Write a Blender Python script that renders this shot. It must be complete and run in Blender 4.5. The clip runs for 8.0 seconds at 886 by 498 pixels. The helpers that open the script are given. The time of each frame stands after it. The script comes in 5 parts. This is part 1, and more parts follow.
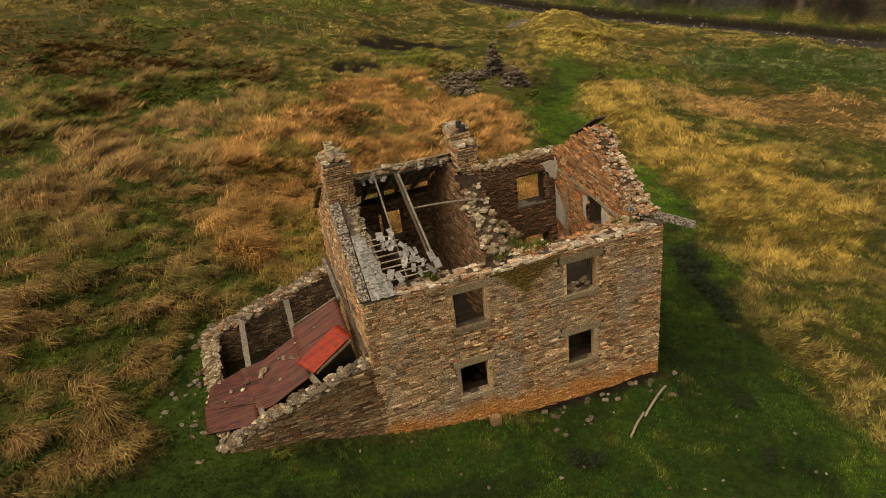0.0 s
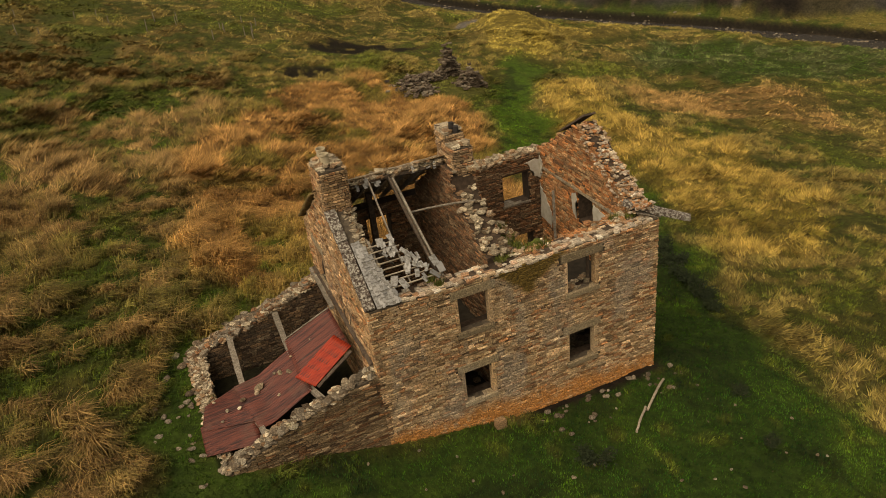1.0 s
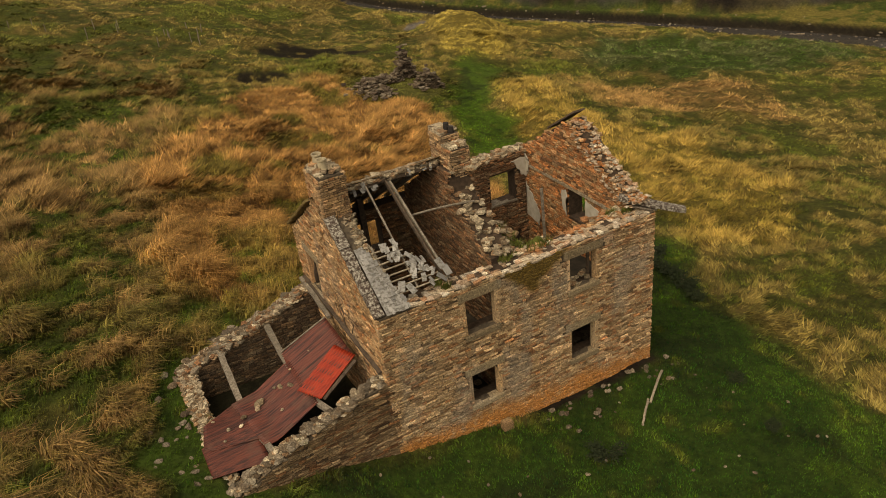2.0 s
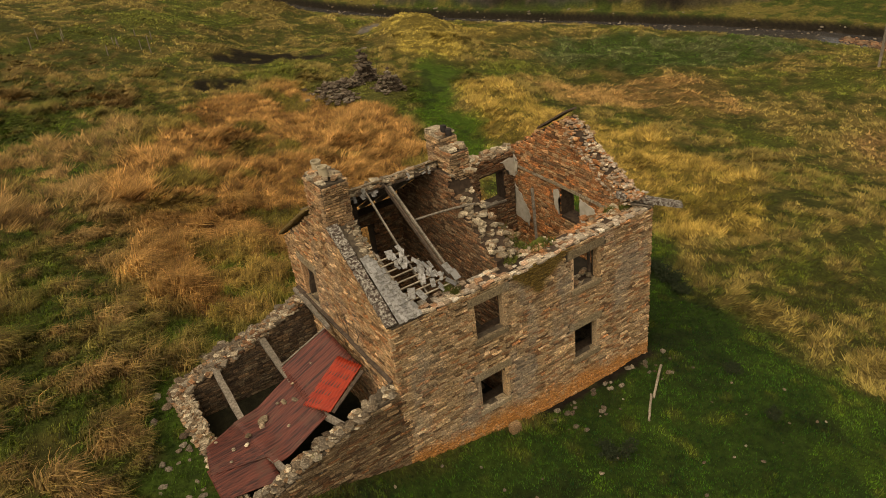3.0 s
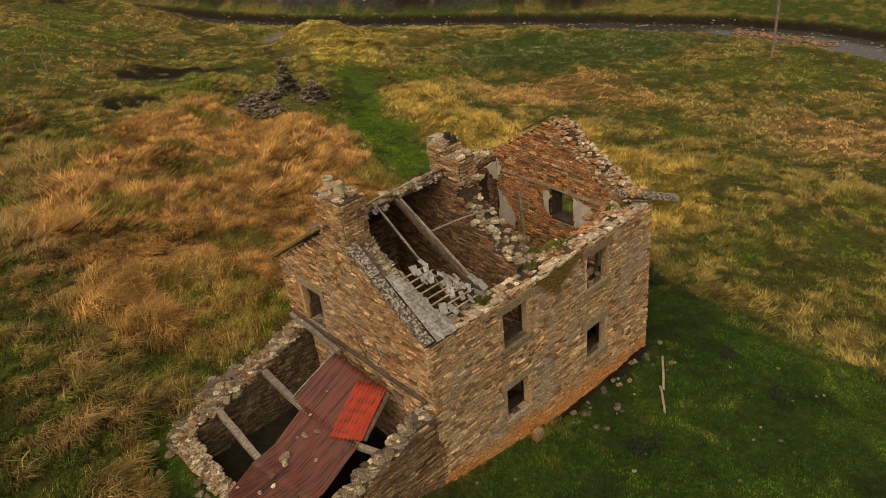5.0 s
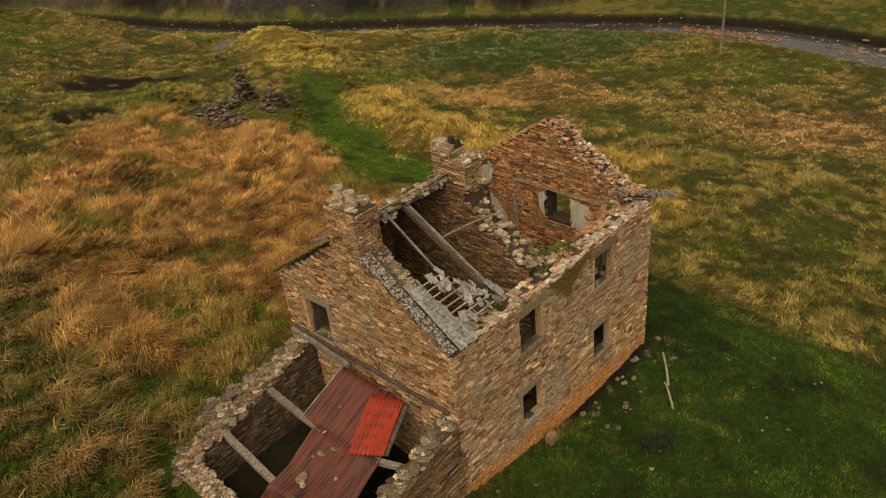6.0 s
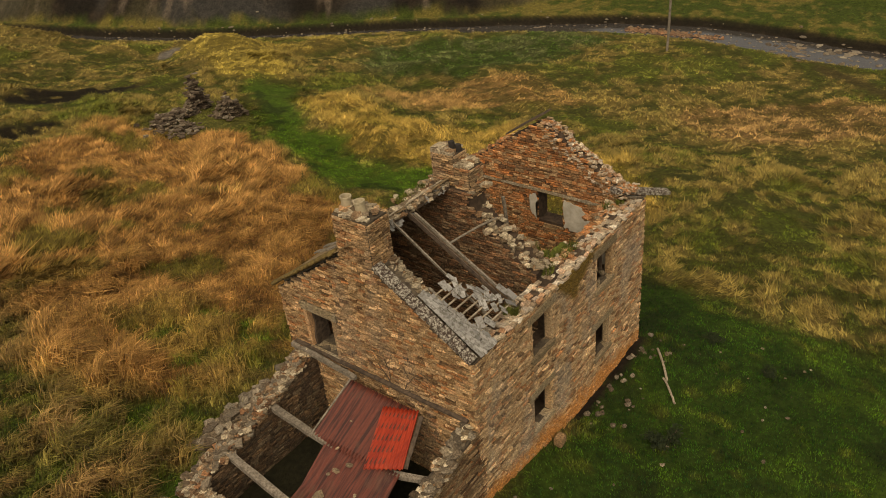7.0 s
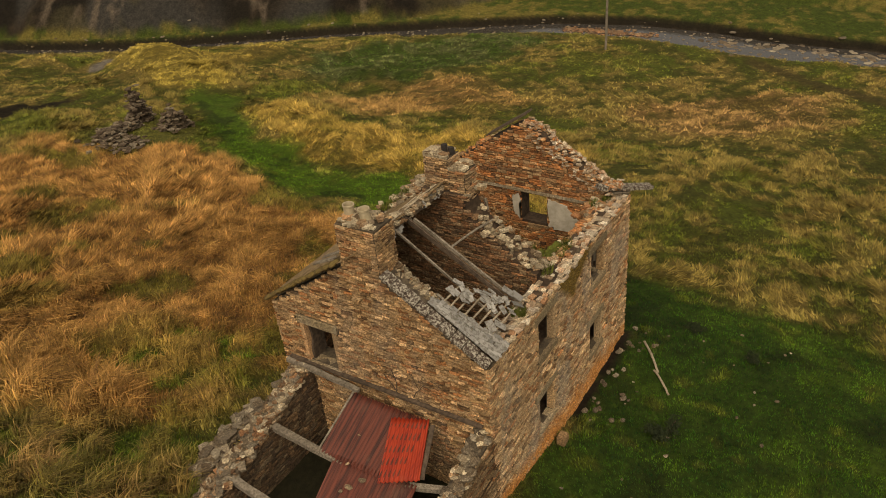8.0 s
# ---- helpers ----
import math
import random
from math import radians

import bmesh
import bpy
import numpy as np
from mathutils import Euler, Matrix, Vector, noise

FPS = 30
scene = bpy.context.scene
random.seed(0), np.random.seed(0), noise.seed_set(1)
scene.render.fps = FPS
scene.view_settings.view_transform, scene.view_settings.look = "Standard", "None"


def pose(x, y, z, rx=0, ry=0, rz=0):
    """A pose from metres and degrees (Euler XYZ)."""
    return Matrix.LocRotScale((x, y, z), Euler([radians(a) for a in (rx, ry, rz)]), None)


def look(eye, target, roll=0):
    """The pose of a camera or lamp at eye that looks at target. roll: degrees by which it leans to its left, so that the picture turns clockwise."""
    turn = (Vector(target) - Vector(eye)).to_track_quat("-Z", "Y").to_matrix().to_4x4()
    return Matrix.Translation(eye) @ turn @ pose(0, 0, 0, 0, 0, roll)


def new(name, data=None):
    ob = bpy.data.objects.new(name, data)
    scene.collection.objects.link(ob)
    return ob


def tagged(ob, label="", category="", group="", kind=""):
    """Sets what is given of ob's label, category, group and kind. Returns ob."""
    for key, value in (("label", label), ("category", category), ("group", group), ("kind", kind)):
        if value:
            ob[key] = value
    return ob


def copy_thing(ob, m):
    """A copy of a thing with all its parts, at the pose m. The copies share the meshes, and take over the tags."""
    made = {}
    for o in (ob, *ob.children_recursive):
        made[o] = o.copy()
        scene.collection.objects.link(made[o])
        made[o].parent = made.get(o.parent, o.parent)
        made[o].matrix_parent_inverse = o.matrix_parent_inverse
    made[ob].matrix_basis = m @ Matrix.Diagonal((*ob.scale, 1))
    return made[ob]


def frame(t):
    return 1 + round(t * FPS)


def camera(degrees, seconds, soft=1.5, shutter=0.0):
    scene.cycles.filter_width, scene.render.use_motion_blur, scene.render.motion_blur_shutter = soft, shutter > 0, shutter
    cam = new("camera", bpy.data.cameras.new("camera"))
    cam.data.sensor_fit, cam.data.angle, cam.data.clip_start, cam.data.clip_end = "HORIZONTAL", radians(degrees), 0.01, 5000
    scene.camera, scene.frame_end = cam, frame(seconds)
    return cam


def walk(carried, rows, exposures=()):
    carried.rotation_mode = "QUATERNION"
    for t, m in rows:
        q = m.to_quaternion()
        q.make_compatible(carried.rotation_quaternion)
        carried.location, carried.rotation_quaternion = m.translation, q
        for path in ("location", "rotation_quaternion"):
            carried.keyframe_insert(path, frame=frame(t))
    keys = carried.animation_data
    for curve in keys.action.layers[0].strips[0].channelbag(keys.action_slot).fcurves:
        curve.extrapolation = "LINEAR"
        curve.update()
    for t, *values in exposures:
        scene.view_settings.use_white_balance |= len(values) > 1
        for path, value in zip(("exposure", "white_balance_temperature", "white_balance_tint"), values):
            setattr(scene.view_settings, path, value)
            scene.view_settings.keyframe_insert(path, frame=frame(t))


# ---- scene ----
cam = camera(61.4, 8.0, soft=0.5)
PATH = [
    (0, (-2.111, -16.923, 16.265), (-1.658, -15.236, 15.29), -7.1),
    (0.5, (-2.826, -16.482, 16.257), (-2.299, -14.82, 15.277), -7.2),
    (1, (-3.551, -15.988, 16.288), (-2.952, -14.355, 15.302), -7.1),
    (1.5, (-4.282, -15.475, 16.307), (-3.61, -13.874, 15.314), -7.1),
    (3, (-6.147, -13.882, 16.376), (-5.287, -12.384, 15.368), -7.1),
    (3.5, (-6.733, -13.277, 16.445), (-5.814, -11.818, 15.431), -7.0),
    (4, (-7.33, -12.619, 16.485), (-6.355, -11.2, 15.466), -6.9),
    (4.5, (-7.873, -11.985, 16.522), (-6.842, -10.61, 15.499), -6.8),
    (6, (-9.358, -9.783, 16.605), (-8.165, -8.556, 15.57), -6.6),
    (6.5, (-9.824, -9.048, 16.653), (-8.579, -7.876, 15.615), -6.4),
    (7, (-10.229, -8.293, 16.677), (-8.933, -7.181, 15.635), -6.2),
    (7.5, (-10.607, -7.544, 16.692), (-9.26, -6.498, 15.647), -6.1),
    (8, (-10.988, -6.75, 16.706), (-9.589, -5.779, 15.657), -6.0),
]
walk(cam, [(t, look(eye, target, roll)) for t, eye, target, roll in PATH], exposures=[(0, 0.36, 8500, 10), (8, 0.24, 8500, 10)])

# ---- light ----
world = bpy.data.worlds.new("overcast_sky")
scene.world = world
world.use_nodes = True
wn = world.node_tree
sky = wn.nodes.new("ShaderNodeTexSky")
sky.sky_type, sky.sun_disc = "NISHITA", False
SUN_EL, SUN_AZ = 56.0, 242.0   # degrees above the horizon, clockwise from +y
sky.sun_elevation, sky.sun_rotation = radians(SUN_EL), radians(SUN_AZ)
sky.dust_density, sky.air_density = 4.0, 1.0
soft_sky = wn.nodes.new("ShaderNodeHueSaturation")
soft_sky.inputs["Saturation"].default_value = 0.25
wn.links.new(sky.outputs[0], soft_sky.inputs["Color"])
wn.links.new(soft_sky.outputs[0], wn.nodes["Background"].inputs[0])
wn.nodes["Background"].inputs[1].default_value = 0.095
sun = new("sun", bpy.data.lights.new("sun", "SUN"))
sun.data.energy, sun.data.angle, sun.data.color = 1.4, radians(80), (1.0, 0.93, 0.82)
to_sun = Vector((math.sin(radians(SUN_AZ)) * math.cos(radians(SUN_EL)), math.cos(radians(SUN_AZ)) * math.cos(radians(SUN_EL)), math.sin(radians(SUN_EL))))
sun.matrix_world = look(to_sun * 120, (0, 0, 0))

rng = np.random.default_rng(7)


# ---- materials ----
class Nodes:
    """A short way to write node trees."""

    def __init__(self, name, rough=0.9, metal=0.0, spec=0.3):
        self.mat = bpy.data.materials.new(name)
        self.mat.use_nodes = True
        self.tree = self.mat.node_tree
        self.bsdf = self.tree.nodes["Principled BSDF"]
        self.bsdf.inputs["Roughness"].default_value = rough
        self.bsdf.inputs["Metallic"].default_value = metal
        self.bsdf.inputs["Specular IOR Level"].default_value = spec

    def add(self, kind, **ins):
        n = self.tree.nodes.new(kind)
        for key, value in ins.items():
            self.put(n.inputs[key.replace("_", " ")], value)
        return n

    def put(self, socket, value):
        if isinstance(value, bpy.types.NodeSocket):
            self.tree.links.new(value, socket)
        else:
            socket.default_value = value

    def place(self):
        return self.add("ShaderNodeNewGeometry").outputs["Position"]

    def noise(self, scale, detail=4.0, rough=0.6, at=None, stretch=None):
        at = at or self.place()
        if stretch:
            m = self.add("ShaderNodeMapping", Vector=at, Scale=stretch)
            at = m.outputs[0]
        return self.add("ShaderNodeTexNoise", Vector=at, Scale=scale, Detail=detail, Roughness=rough).outputs["Fac"]

    def ramp(self, fac, stops):
        n = self.add("ShaderNodeValToRGB", Fac=fac)
        while len(n.color_ramp.elements) < len(stops):
            n.color_ramp.elements.new(0.5)
        for e, (p, c) in zip(n.color_ramp.elements, stops):
            e.position, e.color = p, (*c, 1) if len(c) == 3 else c
        return n.outputs["Color"]

    def step(self, fac, lo, hi, a=0.0, b=1.0):
        n = self.add("ShaderNodeMapRange")
        n.interpolation_type = "SMOOTHSTEP"
        for i, v in enumerate((fac, lo, hi, a, b)):
            self.put(n.inputs[i], v)
        return n.outputs[0]

    def math(self, op, a, b=0.0):
        n = self.add("ShaderNodeMath")
        n.operation = op
        self.put(n.inputs[0], a)
        self.put(n.inputs[1], b)
        return n.outputs[0]

    def mix(self, fac, a, b, mode="MIX"):
        n = self.add("ShaderNodeMix")
        n.data_type, n.blend_type = "RGBA", mode
        for i, v in ((0, fac), (6, a), (7, b)):
            self.put(n.inputs[i], (*v, 1) if isinstance(v, tuple) and len(v) == 3 else v)
        return n.outputs[2]

    def pick(self):
        """A random number for each piece, whether an object of its own or an island of a joined mesh."""
        a = self.add("ShaderNodeObjectInfo").outputs["Random"]
        b = self.add("ShaderNodeNewGeometry").outputs["Random Per Island"]
        return self.math("FRACT", self.math("ADD", a, b))

    def done(self, colour, bump=None, strength=0.4, distance=0.02, rough=None):
        self.put(self.bsdf.inputs["Base Color"], colour)
        if bump is not None:
            b = self.add("ShaderNodeBump", Height=bump, Strength=strength, Distance=distance)
            self.put(self.bsdf.inputs["Normal"], b.outputs[0])
        if rough is not None:
            self.put(self.bsdf.inputs["Roughness"], rough)
        return self.mat


def stone_material(name, stops, lichen=0.35, rust=0.0, moss=0.0, grey=0.0, patch=False):
    m = Nodes(name, 0.93)
    one = m.pick()
    base = m.ramp(one, stops)
    other = m.math("FRACT", m.math("MULTIPLY", one, 7.31))
    base = m.mix(1.0, base, m.ramp(other, [(0.0, (0.58, 0.56, 0.53)), (0.45, (0.95, 0.95, 0.93)), (0.75, (1.15, 1.15, 1.12)), (1.0, (1.55, 1.55, 1.5))]), "MULTIPLY")
    broad = m.noise(0.55, 3)
    base = m.mix(m.step(broad, 0.35, 0.65, 0, 0.22), base, stops[-1][1])
    if grey:
        base = m.mix(m.step(m.noise(0.8, 4, stretch=(1, 1, 0.4)), 0.48, 0.62, 0, grey), base, (0.33, 0.30, 0.255))
    if rust:
        split = m.add("ShaderNodeSeparateXYZ", Vector=m.place())
        low = m.math("ADD", split.outputs[2], m.math("MULTIPLY", split.outputs[0], 0.085))
        low = m.math("ADD", low, m.math("MULTIPLY", m.noise(1.3, 4), -0.9))
        base = m.mix(m.math("MULTIPLY", m.step(low, 0.35, 0.95, 1, 0), m.step(m.noise(3.2, 5, 0.7), 0.32, 0.5, 0.15, rust)), base, (0.60, 0.26, 0.07))
    if patch:
        # moss hanging from the wall head
        split = m.add("ShaderNodeSeparateXYZ", Vector=m.place())
        side = m.math("ABSOLUTE", m.math("SUBTRACT", split.outputs[0], 4.75))
        deep = m.math("SUBTRACT", 5.5, split.outputs[2])
        mass = m.math("ADD", m.math("MULTIPLY", side, 0.85), deep)
        mass = m.math("ADD", mass, m.math("MULTIPLY", m.noise(2.4, 4), -0.8))
        base = m.mix(m.step(mass, 0.55, 0.9, 0.97, 0.0), base, (0.16, 0.105, 0.022))
    if moss:
        base = m.mix(m.step(m.noise(1.7, 5), 0.62, 0.72, 0, moss), base, (0.10, 0.10, 0.03))
    grain = m.noise(20, 5, 0.8)
    base = m.mix(1.0, base, m.ramp(grain, [(0.32, (0.16, 0.14, 0.125)), (0.46, (0.7, 0.67, 0.63)), (0.56, (1.1, 1.06, 1.0)), (0.7, (2.2, 2.15, 2.0))]), "MULTIPLY")
    spots = m.noise(7, 5, 0.7)
    base = m.mix(m.step(spots, 0.62, 0.72, 0, lichen), base, (0.55, 0.53, 0.47))
    return m.done(base, m.noise(16, 6, 0.75), 0.9, 0.035)


TAN = [(0.0, (0.31, 0.225, 0.13)), (0.14, (0.46, 0.345, 0.215)), (0.28, (0.12, 0.078, 0.045)), (0.42, (0.36, 0.175, 0.08)), (0.56, (0.52, 0.41, 0.27)), (0.70, (0.17, 0.115, 0.066)), (0.84, (0.38, 0.265, 0.15)), (1.0, (0.31, 0.235, 0.145))]
TAN = [(p, (c[0] * 1.42, c[1] * 1.36, c[2] * 1.36)) for p, c in TAN]
STONE = stone_material("weathered_sandstone", TAN, 0.3, rust=0.85, grey=0.5, patch=True)
GABLE_STONE = stone_material("warm_sandstone", [(p, (c[0] * 0.86, c[1] * 0.8, c[2] * 0.73)) for p, c in TAN], 0.25, grey=0.2)
RED = [(0.0, (0.24, 0.10, 0.045)), (0.16, (0.42, 0.18, 0.07)), (0.32, (0.11, 0.06, 0.035)), (0.48, (0.40, 0.27, 0.15)), (0.64, (0.44, 0.17, 0.06)), (0.82, (0.20, 0.11, 0.055)), (1.0, (0.34, 0.21, 0.11))]
INNER_STONE = stone_material("red_inner_stone", [(p, (c[0] * 1.3, c[1] * 1.3, c[2] * 1.32)) for p, c in RED], 0.3)
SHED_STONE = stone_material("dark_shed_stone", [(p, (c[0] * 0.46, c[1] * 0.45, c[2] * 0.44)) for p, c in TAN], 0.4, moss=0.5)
RUBBLE = stone_material("pale_rubble_stone", [(0.0, (0.32, 0.26, 0.18)), (0.25, (0.50, 0.44, 0.34)), (0.42, (0.30, 0.17, 0.09)), (0.6, (0.17, 0.125, 0.08)), (0.82, (0.42, 0.36, 0.27)), (1.0, (0.26, 0.21, 0.15))], 0.35, moss=0.6)
GREY_RUBBLE = stone_material("grey_rubble_stone", [(0.0, (0.15, 0.12, 0.09)), (0.4, (0.25, 0.22, 0.175)), (0.7, (0.12, 0.085, 0.055)), (1.0, (0.19, 0.155, 0.115))], 0.22, moss=0.7)
# reddish brown, darker than the red inner stone
BROWN_STONE = stone_material("dark_brown_stone", [(0.0, (0.20, 0.115, 0.066)), (0.25, (0.33, 0.165, 0.085)), (0.5, (0.11, 0.07, 0.045)), (0.75, (0.29, 0.20, 0.125)), (1.0, (0.18, 0.105, 0.062))], 0.12, moss=0.3)
PALE = stone_material("pale_broken_stone", [(0.0, (0.58, 0.53, 0.45)), (0.25, (0.42, 0.30, 0.19)), (0.4, (0.62, 0.58, 0.51)), (0.6, (0.40, 0.20, 0.10)), (0.8, (0.55, 0.48, 0.38)), (1.0, (0.34, 0.25, 0.17))], 0.4)
# darker copy of the brown stone; carries the shed's inside shade as colour
SHADED_STONE = stone_material("shaded_shed_stone", [(0.0, (0.12, 0.08, 0.05)), (0.25, (0.19, 0.12, 0.07)), (0.5, (0.06, 0.042, 0.03)), (0.75, (0.16, 0.12, 0.08)), (1.0, (0.10, 0.065, 0.042))], 0.12, moss=0.3)
DARK_RUBBLE = stone_material("dark_tumbled_stone", [(0.0, (0.09, 0.065, 0.045)), (0.4, (0.17, 0.135, 0.10)), (0.7, (0.06, 0.042, 0.03)), (1.0, (0.12, 0.09, 0.065))], 0.15, moss=0.4)
DRESSED = stone_material("dressed_sandstone", [(0.0, (0.27, 0.21, 0.135)), (1.0, (0.33, 0.26, 0.17))], 0.3, grey=0.4)


def plain(name, lo, hi, scale, rough=0.9, stretch=None, metal=0.0, bump=0.4):
    m = Nodes(name, rough, metal)
    n = m.noise(scale, 5, 0.65, stretch=stretch)
    big = m.noise(scale * 0.12, 3)
    c = m.mix(m.step(n, 0.3, 0.7), lo, hi)
    c = m.mix(m.step(big, 0.35, 0.7, 0, 0.5), c, tuple(0.6 * v for v in lo))
    return m.done(c, n, bump, 0.01)


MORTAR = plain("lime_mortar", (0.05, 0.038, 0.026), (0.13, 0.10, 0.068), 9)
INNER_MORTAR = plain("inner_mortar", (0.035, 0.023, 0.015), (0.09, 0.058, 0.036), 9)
PLASTER = plain("old_plaster", (0.42, 0.37, 0.29), (0.58, 0.53, 0.44), 5)
WOOD = plain("grey_weathered_wood", (0.11, 0.09, 0.066), (0.33, 0.28, 0.22), 16)
DARK_WOOD = plain("dark_wood", (0.05, 0.035, 0.025), (0.14, 0.10, 0.07), 10)


def slate_material():
    m = Nodes("pale_slate", 0.75)
    c = m.ramp(m.pick(), [(0.0, (0.16, 0.155, 0.145)), (0.3, (0.36, 0.345, 0.32)), (0.55, (0.22, 0.205, 0.185)), (0.8, (0.30, 0.29, 0.27)), (1.0, (0.20, 0.19, 0.175))])
    c = m.mix(m.step(m.noise(12, 5, 0.7), 0.47, 0.6, 0, 0.8), c, (0.11, 0.10, 0.08))
    return m.done(c, m.noise(30, 4), 0.3, 0.01)


SLATE = slate_material()
LATH = plain("bare_lath", (0.24, 0.19, 0.13), (0.46, 0.39, 0.29), 14)
DARK_SLATE = plain("mossy_slate", (0.13, 0.085, 0.045), (0.33, 0.23, 0.12), 6)
MOSS = plain("moss", (0.085, 0.055, 0.02), (0.20, 0.14, 0.045), 12)
TURF = plain("wall_turf", (0.06, 0.075, 0.012), (0.16, 0.17, 0.03), 14)
POT = plain("buff_clay", (0.36, 0.30, 0.19), (0.5, 0.42, 0.29), 8, 0.8)
SOOT = plain("soot", (0.02, 0.017, 0.015), (0.05, 0.04, 0.035), 6)
# earth taken down to near black: the rooms' shade is in this colour
SHADED_EARTH = plain("earth_floor", (0.018, 0.015, 0.01), (0.055, 0.042, 0.028), 3)


def skew_material():
    m = Nodes("lichened_coping", 0.95)
    n = m.noise(15, 6, 0.8)
    c = m.mix(m.step(n, 0.47, 0.57), (0.06, 0.04, 0.03), (0.38, 0.35, 0.29))
    return m.done(c, n, 0.6, 0.02)


COPING = skew_material()


def rust_material(name, a, b, patch):
    m = Nodes(name, 0.62, 0.0, 0.35)
    c = m.mix(m.step(m.noise(3.2, 5, 0.7, stretch=(0.12, 4.6, 0.3)), 0.36, 0.6), a, b)
    c = m.mix(m.step(m.noise(1.1, 4), 0.55, 0.68, 0, 0.75), c, patch)
    c = m.mix(m.step(m.noise(26, 4), 0.66, 0.78, 0, 0.3), c, (0.06, 0.03, 0.025))
    return m.done(c, m.noise(40, 3), 0.15, 0.005)


IRON = rust_material("rusted_red_iron", (0.042, 0.014, 0.011), (0.145, 0.038, 0.024), (0.10, 0.045, 0.03))
RED_IRON = rust_material("bright_red_iron", (0.24, 0.022, 0.009), (0.36, 0.036, 0.012), (0.34, 0.06, 0.025))


def tinted_material(name, rough=0.95, lo=0.65, hi=1.2, scale=18.0):
    m = Nodes(name, rough, 0.0, 0.15)
    tint = m.add("ShaderNodeAttribute")
    tint.attribute_name = "tint"
    c = m.mix(1.0, tint.outputs["Color"], m.ramp(m.noise(scale, 4), [(0.3, (lo, lo, lo)), (0.7, (hi, hi, hi))]), "MULTIPLY")
    c = m.mix(0.8, c, m.ramp(m.noise(scale * 0.28, 5, 0.7), [(0.35, (0.6, 0.62, 0.6)), (0.65, (1.3, 1.27, 1.2))]), "MULTIPLY")
    return m.done(c, m.noise(scale * 0.6, 7, 0.75), 1.0, 0.12)


GROUND = tinted_material("turf_and_soil", 1.0, 0.55, 1.15, 6.0)
GRASS = tinted_material("grass_blades", 0.8, 0.75, 1.2, 5.0)


def water_material():
    m = Nodes("stream_water", 0.08, 0.0, 0.5)
    return m.done((0.05, 0.045, 0.04, 1), m.noise(3, 4, stretch=(1, 1, 1)), 0.25, 0.05)


WATER = water_material()


# ---- mesh helpers ----
def mesh_of(name, verts, faces, material=None, smooth=False):
    me = bpy.data.meshes.new(name)
    me.from_pydata([tuple(v) for v in verts], [], [tuple(f) for f in faces])
    if material:
        me.materials.append(material)
    if smooth:
        me.shade_smooth()
    return me


def tri_mesh(name, verts, tris, material, tint=None):
    """A large triangle mesh straight from arrays, with a colour per vertex."""
    me = bpy.data.meshes.new(name)
    me.vertices.add(len(verts))
    me.vertices.foreach_set("co", np.asarray(verts, np.float32).ravel())
    me.loops.add(tris.size)
    me.loops.foreach_set("vertex_index", np.asarray(tris, np.int32).ravel())
    me.polygons.add(len(tris))
    me.polygons.foreach_set("loop_start", np.arange(0, tris.size, 3, dtype=np.int32))
    if tint is not None:
        layer = me.attributes.new("tint", "FLOAT_COLOR", "POINT")
        layer.data.foreach_set("color", np.concatenate([tint, np.ones((len(tint), 1))], 1).astype(np.float32).ravel())
    me.update(calc_edges=True)
    me.materials.append(material)
    return me


def part(name, data, material, parent, label=""):
    """Links a bmesh or a mesh as one object under a thing or a part."""
    if isinstance(data, bmesh.types.BMesh):
        me = bpy.data.meshes.new(name)
        data.to_mesh(me)
        data.free()
        data = me
    if material and not data.materials:
        data.materials.append(material)
    ob = new(name, data)
    ob.parent = parent
    return tagged(ob, label)


def thing(name, label, category, group="", kind="", data=None):
    return tagged(new(name, data), label, category, group, kind)


def beam(a, b, w, h, bend=0.0, segs=6, seed=0, round_=False):
    """A squared or round timber from a to b, slightly crooked and tapered."""
    r = random.Random(seed)
    a, b = Vector(a), Vector(b)
    d = (b - a).normalized()
    side = d.cross(Vector((0, 0, 1)))
    side = side.normalized() if side.length > 1e-3 else Vector((1, 0, 0))
    up = side.cross(d)
    bm = bmesh.new()
    n = 8 if round_ else 4
    rings = []
    for i in range(segs + 1):
        f = i / segs
        c = a.lerp(b, f) + up * (bend * math.sin(math.pi * f)) + side * r.uniform(-1, 1) * w * 0.08
        k = 1 - 0.12 * f + r.uniform(-0.05, 0.05)
        ring = []
        for j in range(n):
            if round_:
                u, v = math.cos(2 * math.pi * j / n), math.sin(2 * math.pi * j / n)
            else:
                u, v = ((-1, -1), (1, -1), (1, 1), (-1, 1))[j]
            ring.append(bm.verts.new(c + side * u * w / 2 * k + up * v * h / 2 * k))
        rings.append(ring)
    for p, q in zip(rings, rings[1:]):
        for j in range(n):
            bm.faces.new((p[j], p[(j + 1) % n], q[(j + 1) % n], q[j]))
    bm.faces.new(rings[0][::-1])
    bm.faces.new(rings[-1])
    bmesh.ops.recalc_face_normals(bm, faces=bm.faces)
    return bm


def block_shape(r, rough=0.12):
    """A worked stone about one unit across: x along the course, y out of the wall, z up. 12 corners, front edges worn."""
    verts, faces = [], []
    for y, k in ((-0.5, 1.0), (0.2, 1.0), (0.5, 0.84)):
        for sx, sz in ((-1, -1), (1, -1), (1, 1), (-1, 1)):
            verts.append(((sx * 0.5 + r.uniform(-1, 1) * rough * 0.5) * k, y + (r.uniform(-1, 1) * rough if y > 0 else 0), (sz * 0.5 + r.uniform(-1, 1) * rough) * k))
    for i in (0, 4):
        for j in range(4):
            faces.append((i + j, i + (j + 1) % 4, i + 4 + (j + 1) % 4, i + 4 + j))
    faces.append((8, 9, 10, 11))
    faces.append((3, 2, 1, 0))
    return verts, faces


